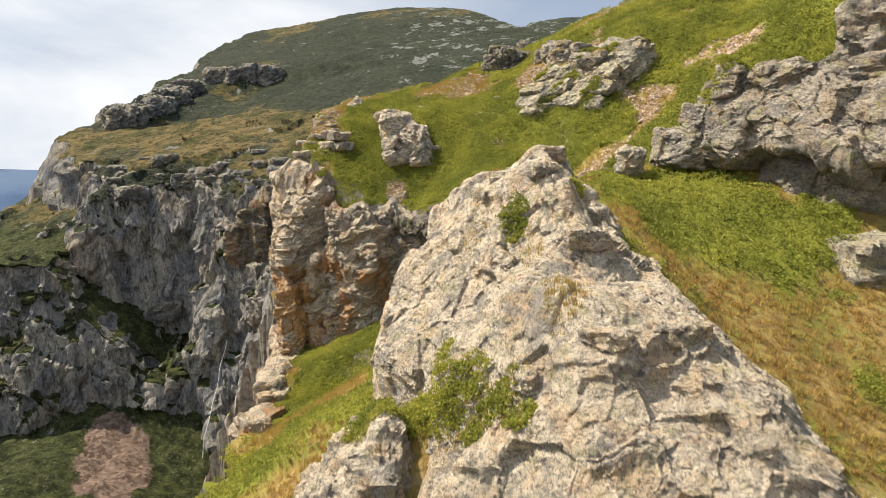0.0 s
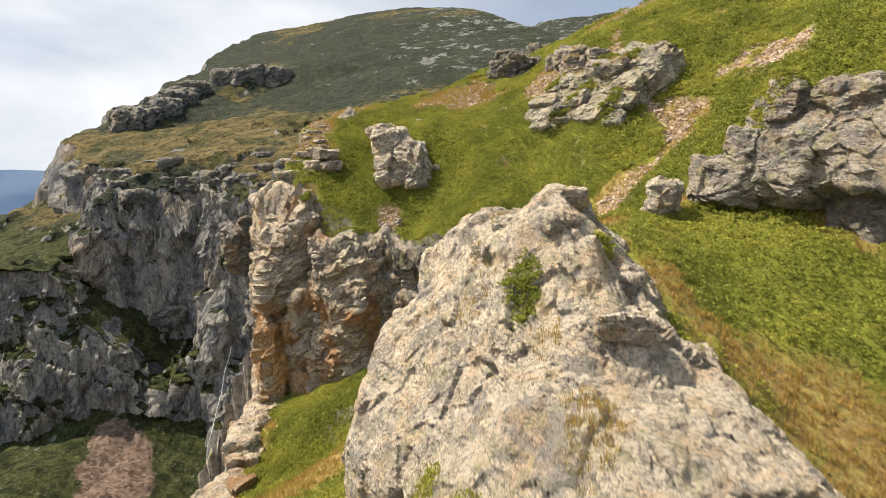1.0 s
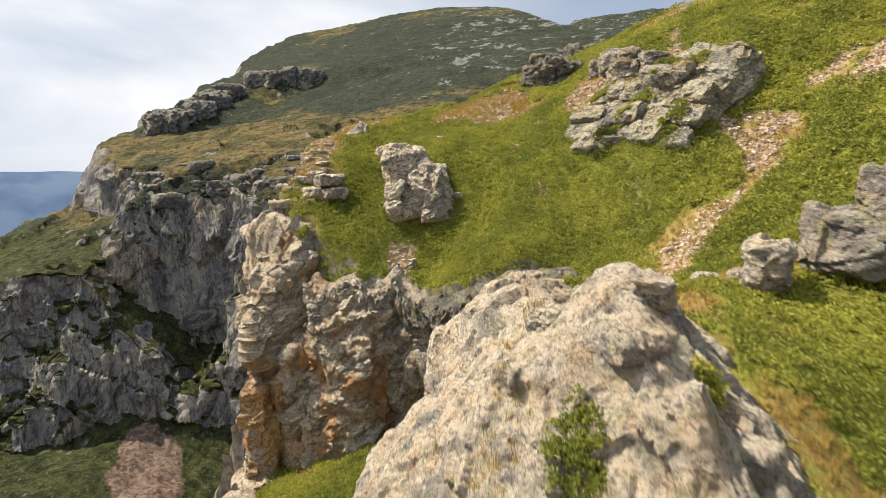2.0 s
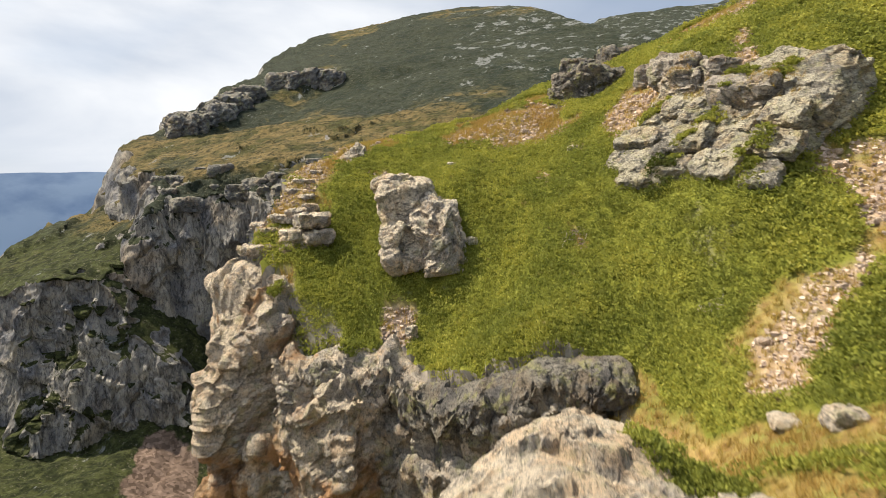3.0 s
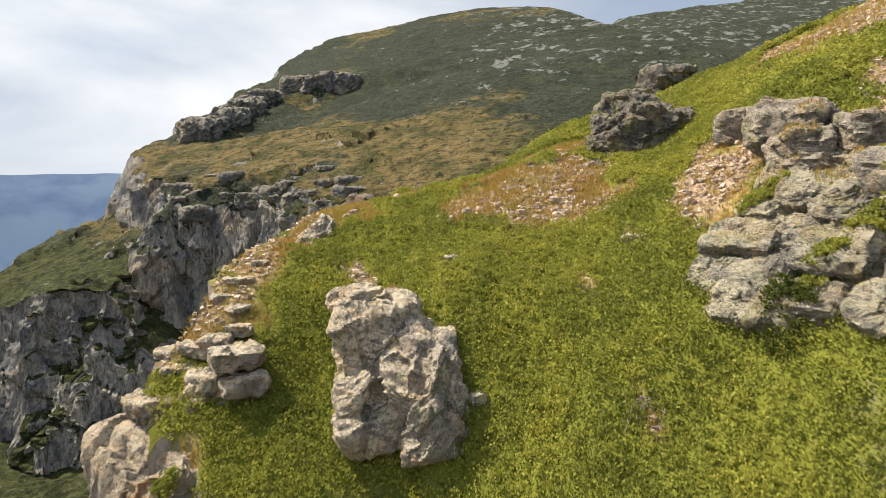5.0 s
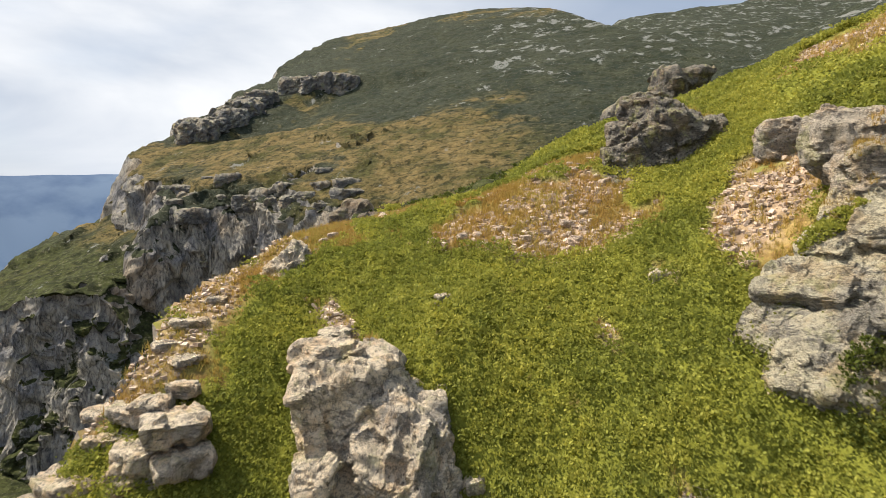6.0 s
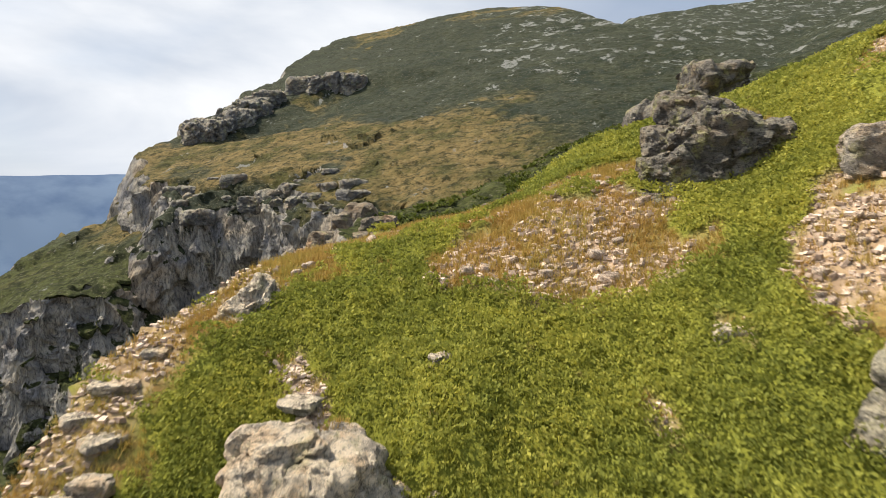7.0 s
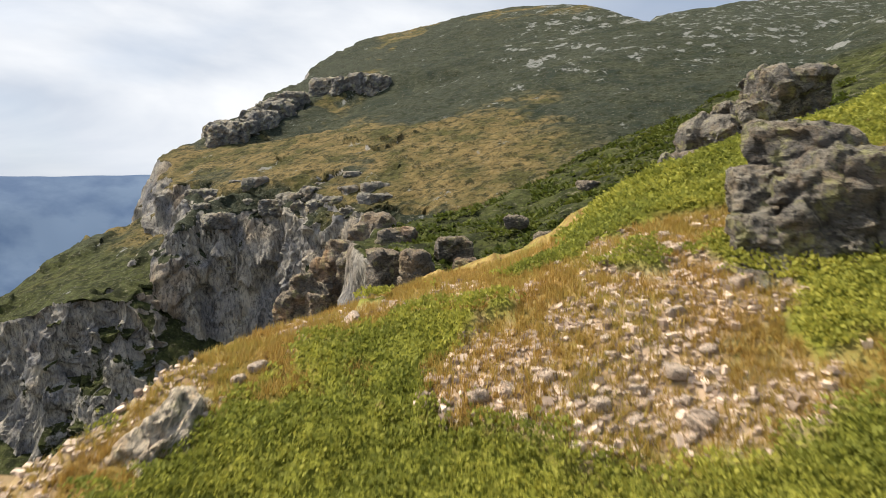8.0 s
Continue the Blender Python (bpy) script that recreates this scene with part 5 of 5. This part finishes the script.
def bush(name, label, x, y, rx, ry, count, material, size=(0.14, 0.26), grassy=False):
    """A low cushion of sprays or blades, hugging what it grows on."""
    n = int(count)
    a, r = rng.uniform(0, 2 * math.pi, n), np.sqrt(rng.uniform(0, 1, n))
    px, py = x + rx * r * np.cos(a), y + ry * r * np.sin(a)
    rise = 0.3 * min(rx, ry) * (1 - r**2) * rng.uniform(0.2, 1, n)
    pz = np.array([top_at(u, v) for u, v in zip(px, py)]) + (0 if grassy else rise)
    v, f = blades(px, py, pz - 0.03, rng.uniform(*size, n), 8) if grassy else sprays(px, py, pz - 0.03, rng.uniform(0.10, 0.17, n), 9, 30, 85, 0.28)
    ob = new(name, mesh_of(name, v - np.array([x, y, pz.mean()]), f, material))
    ob.location = (x, y, pz.mean())
    return tagged(ob, label, "shrub" if not grassy else "grass", kind="stuff" if grassy else "")


for i, (x, y, w, h) in enumerate([(4.6, 39.4, 0.8, 0.5), (3.4, 37.2, 0.7, 0.4), (5.6, 35.2, 0.9, 0.4), (2.2, 34.6, 0.6, 0.4), (7.0, 31.5, 0.8, 0.45), (4.9, 32.6, 0.7, 0.35), (3.0, 30.2, 0.8, 0.4), (6.2, 28.4, 1.0, 0.45)]):
    block_on(ridge, "block", (x, y, top_at(x, y) - 0.35 * h), (w, 0.8 * w, h), 600 + i, ROCK, 24)
for i, (x, y, w, h) in enumerate([(4.2, 26.0, 0.9, 0.4), (6.8, 25.0, 1.0, 0.5), (3.2, 22.6, 0.7, 0.4), (5.6, 22.0, 0.9, 0.4), (8.4, 22.8, 1.0, 0.5)]):
    block_on(ridge_foot, "block", (x, y, top_at(x, y) - 0.35 * h), (w, 0.8 * w, h), 620 + i, ROCK, 24)
for i, (x, y, w, h) in enumerate([(5.6, 46.4, 0.9, 0.4), (3.0, 44.5, 0.8, 0.4), (6.4, 43.4, 0.7, 0.4), (4.4, 41.6, 0.8, 0.4)]):
    block_on(ridge_back, "block", (x, y, top_at(x, y) - 0.35 * h), (w, 0.8 * w, h), 640 + i, ROCK, 20)
# rust stained blocks low on the pillar's face
for i, (x, z, w, h) in enumerate([(-14.4, 7.6, 1.3, 1.8), (-13.0, 5.6, 1.5, 1.6), (-11.8, 4.0, 1.3, 1.2), (-14.2, 3.6, 1.4, 2.0), (-12.6, 8.6, 1.0, 1.2)]):
    hit, place, *_ = scene.ray_cast(DEPS, Vector((x, 44, z)), Vector((0, 1, 0)))
    if hit and place.y < 66:
        block_on(pillar, "block", (x, place.y + 0.5, z), (w, 0.9, h), 660 + i, ROCK_ORANGE, 20)
bpy.context.view_layer.update()
DEPS = bpy.context.evaluated_depsgraph_get()
for x, y, rx, ry in [(3.4, 31.6, 0.55, 1.0), (-2.2, 25.6, 1.5, 0.9), (-0.5, 25.2, 0.9, 0.7), (0.6, 24.5, 1.0, 0.7), (1.7, 22.7, 0.8, 0.6), (2.6, 21.5, 0.4, 0.4), (-1.0, 26.6, 1.2, 0.8), (6.6, 32.6, 0.25, 0.3), (6.2, 44.6, 1.3, 1.6), (-4.2, 29.5, 0.5, 0.5), (12.6, 65.8, 0.8, 0.5), (10.3, 69.6, 0.9, 0.4), (-6.8, 61.0, 0.5, 0.4), (-11.6, 63.4, 0.4, 0.4), (17.9, 42.6, 1.2, 0.9), (13.6, 62.1, 0.9, 0.5), (16.2, 65.6, 0.9, 0.6), (11.0, 65.6, 0.7, 0.4), (14.6, 67.6, 0.9, 0.5)]:
    bush("juniper_bush", "small green juniper bush growing on bare rock", x, y, (1.2 if y < 45 else 1.0) * rx, (1.2 if y < 45 else 1.0) * ry, 420 * rx * ry + 60, JUNIPER)
bush("juniper_bush", "dull dark juniper bush at the foot of pale slabs", 9.8, 65.2, 0.8, 0.9, 260, HEATH)
for x, y, rx, ry in [(1.8, 33.2, 0.6, 0.9), (2.6, 37.6, 0.6, 0.4), (4.6, 24.4, 0.7, 1.2), (2.0, 22.8, 0.9, 0.8), (0.8, 23.6, 0.9, 0.6), (4.4, 23.6, 0.6, 0.8), (4.0, 29.5, 0.4, 0.8), (13.0, 68.2, 1.1, 0.7), (12.2, 71.0, 0.6, 0.6), (14.5, 65.0, 0.8, 0.5), (11.0, 70.2, 0.7, 0.5), (15.8, 64.4, 0.8, 0.5), (-12.6, 68.9, 0.5, 0.5), (-4.6, 69.6, 0.4, 0.4), (9.2, 83.0, 0.8, 0.6)]:
    bush("grass_tuft", "tuft of dry yellow grass in a rock hollow", x, y, 1.25 * rx, 1.25 * ry, 110 * rx * ry + 20, GRASS, (0.14, 0.3), True)


# ---- waterfall down the far cliff ----
def waterfall():
    m, t, b = shader("falling water")
    b.inputs["Base Color"].default_value = (0.75, 0.78, 0.8, 1)
    b.inputs["Roughness"].default_value = 0.35
    line_x = []
    for k in range(60):
        z = -82 - 1.0 * k
        x = -129 - 0.1 * k + 0.25 * math.sin(k * 0.35)
        hit, place, *_ = scene.ray_cast(DEPS, Vector((x, 300, z)), Vector((0, 1, 0)))
        if hit and place.y < 520:
            line_x.append((x, place.y - 0.4, z))
    p = np.array(line_x)
    y = np.minimum.accumulate(p[:, 1])
    p[:, 1] = np.convolve(np.pad(y, 6, "edge"), np.ones(13) / 13, "valid") - 2.5
    half = 0.14 + 0.12 * rng.uniform(0, 1, len(p))
    v = np.concatenate([p - np.stack([half, 0 * half, 0 * half], -1), p + np.stack([0 * half, -0.3 + 0 * half, 0 * half], -1), p + np.stack([half, 0 * half, 0 * half], -1)])
    n = len(p)
    i = np.arange(n - 1)
    f = np.concatenate([np.stack([i, i + n, i + n + 1, i + 1], -1), np.stack([i + n, i + 2 * n, i + 2 * n + 1, i + n + 1], -1)])
    tagged(new("waterfall", mesh_of("waterfall", v, f, m, True)), "thin white waterfall down the dark cliff", "waterfall")


waterfall()
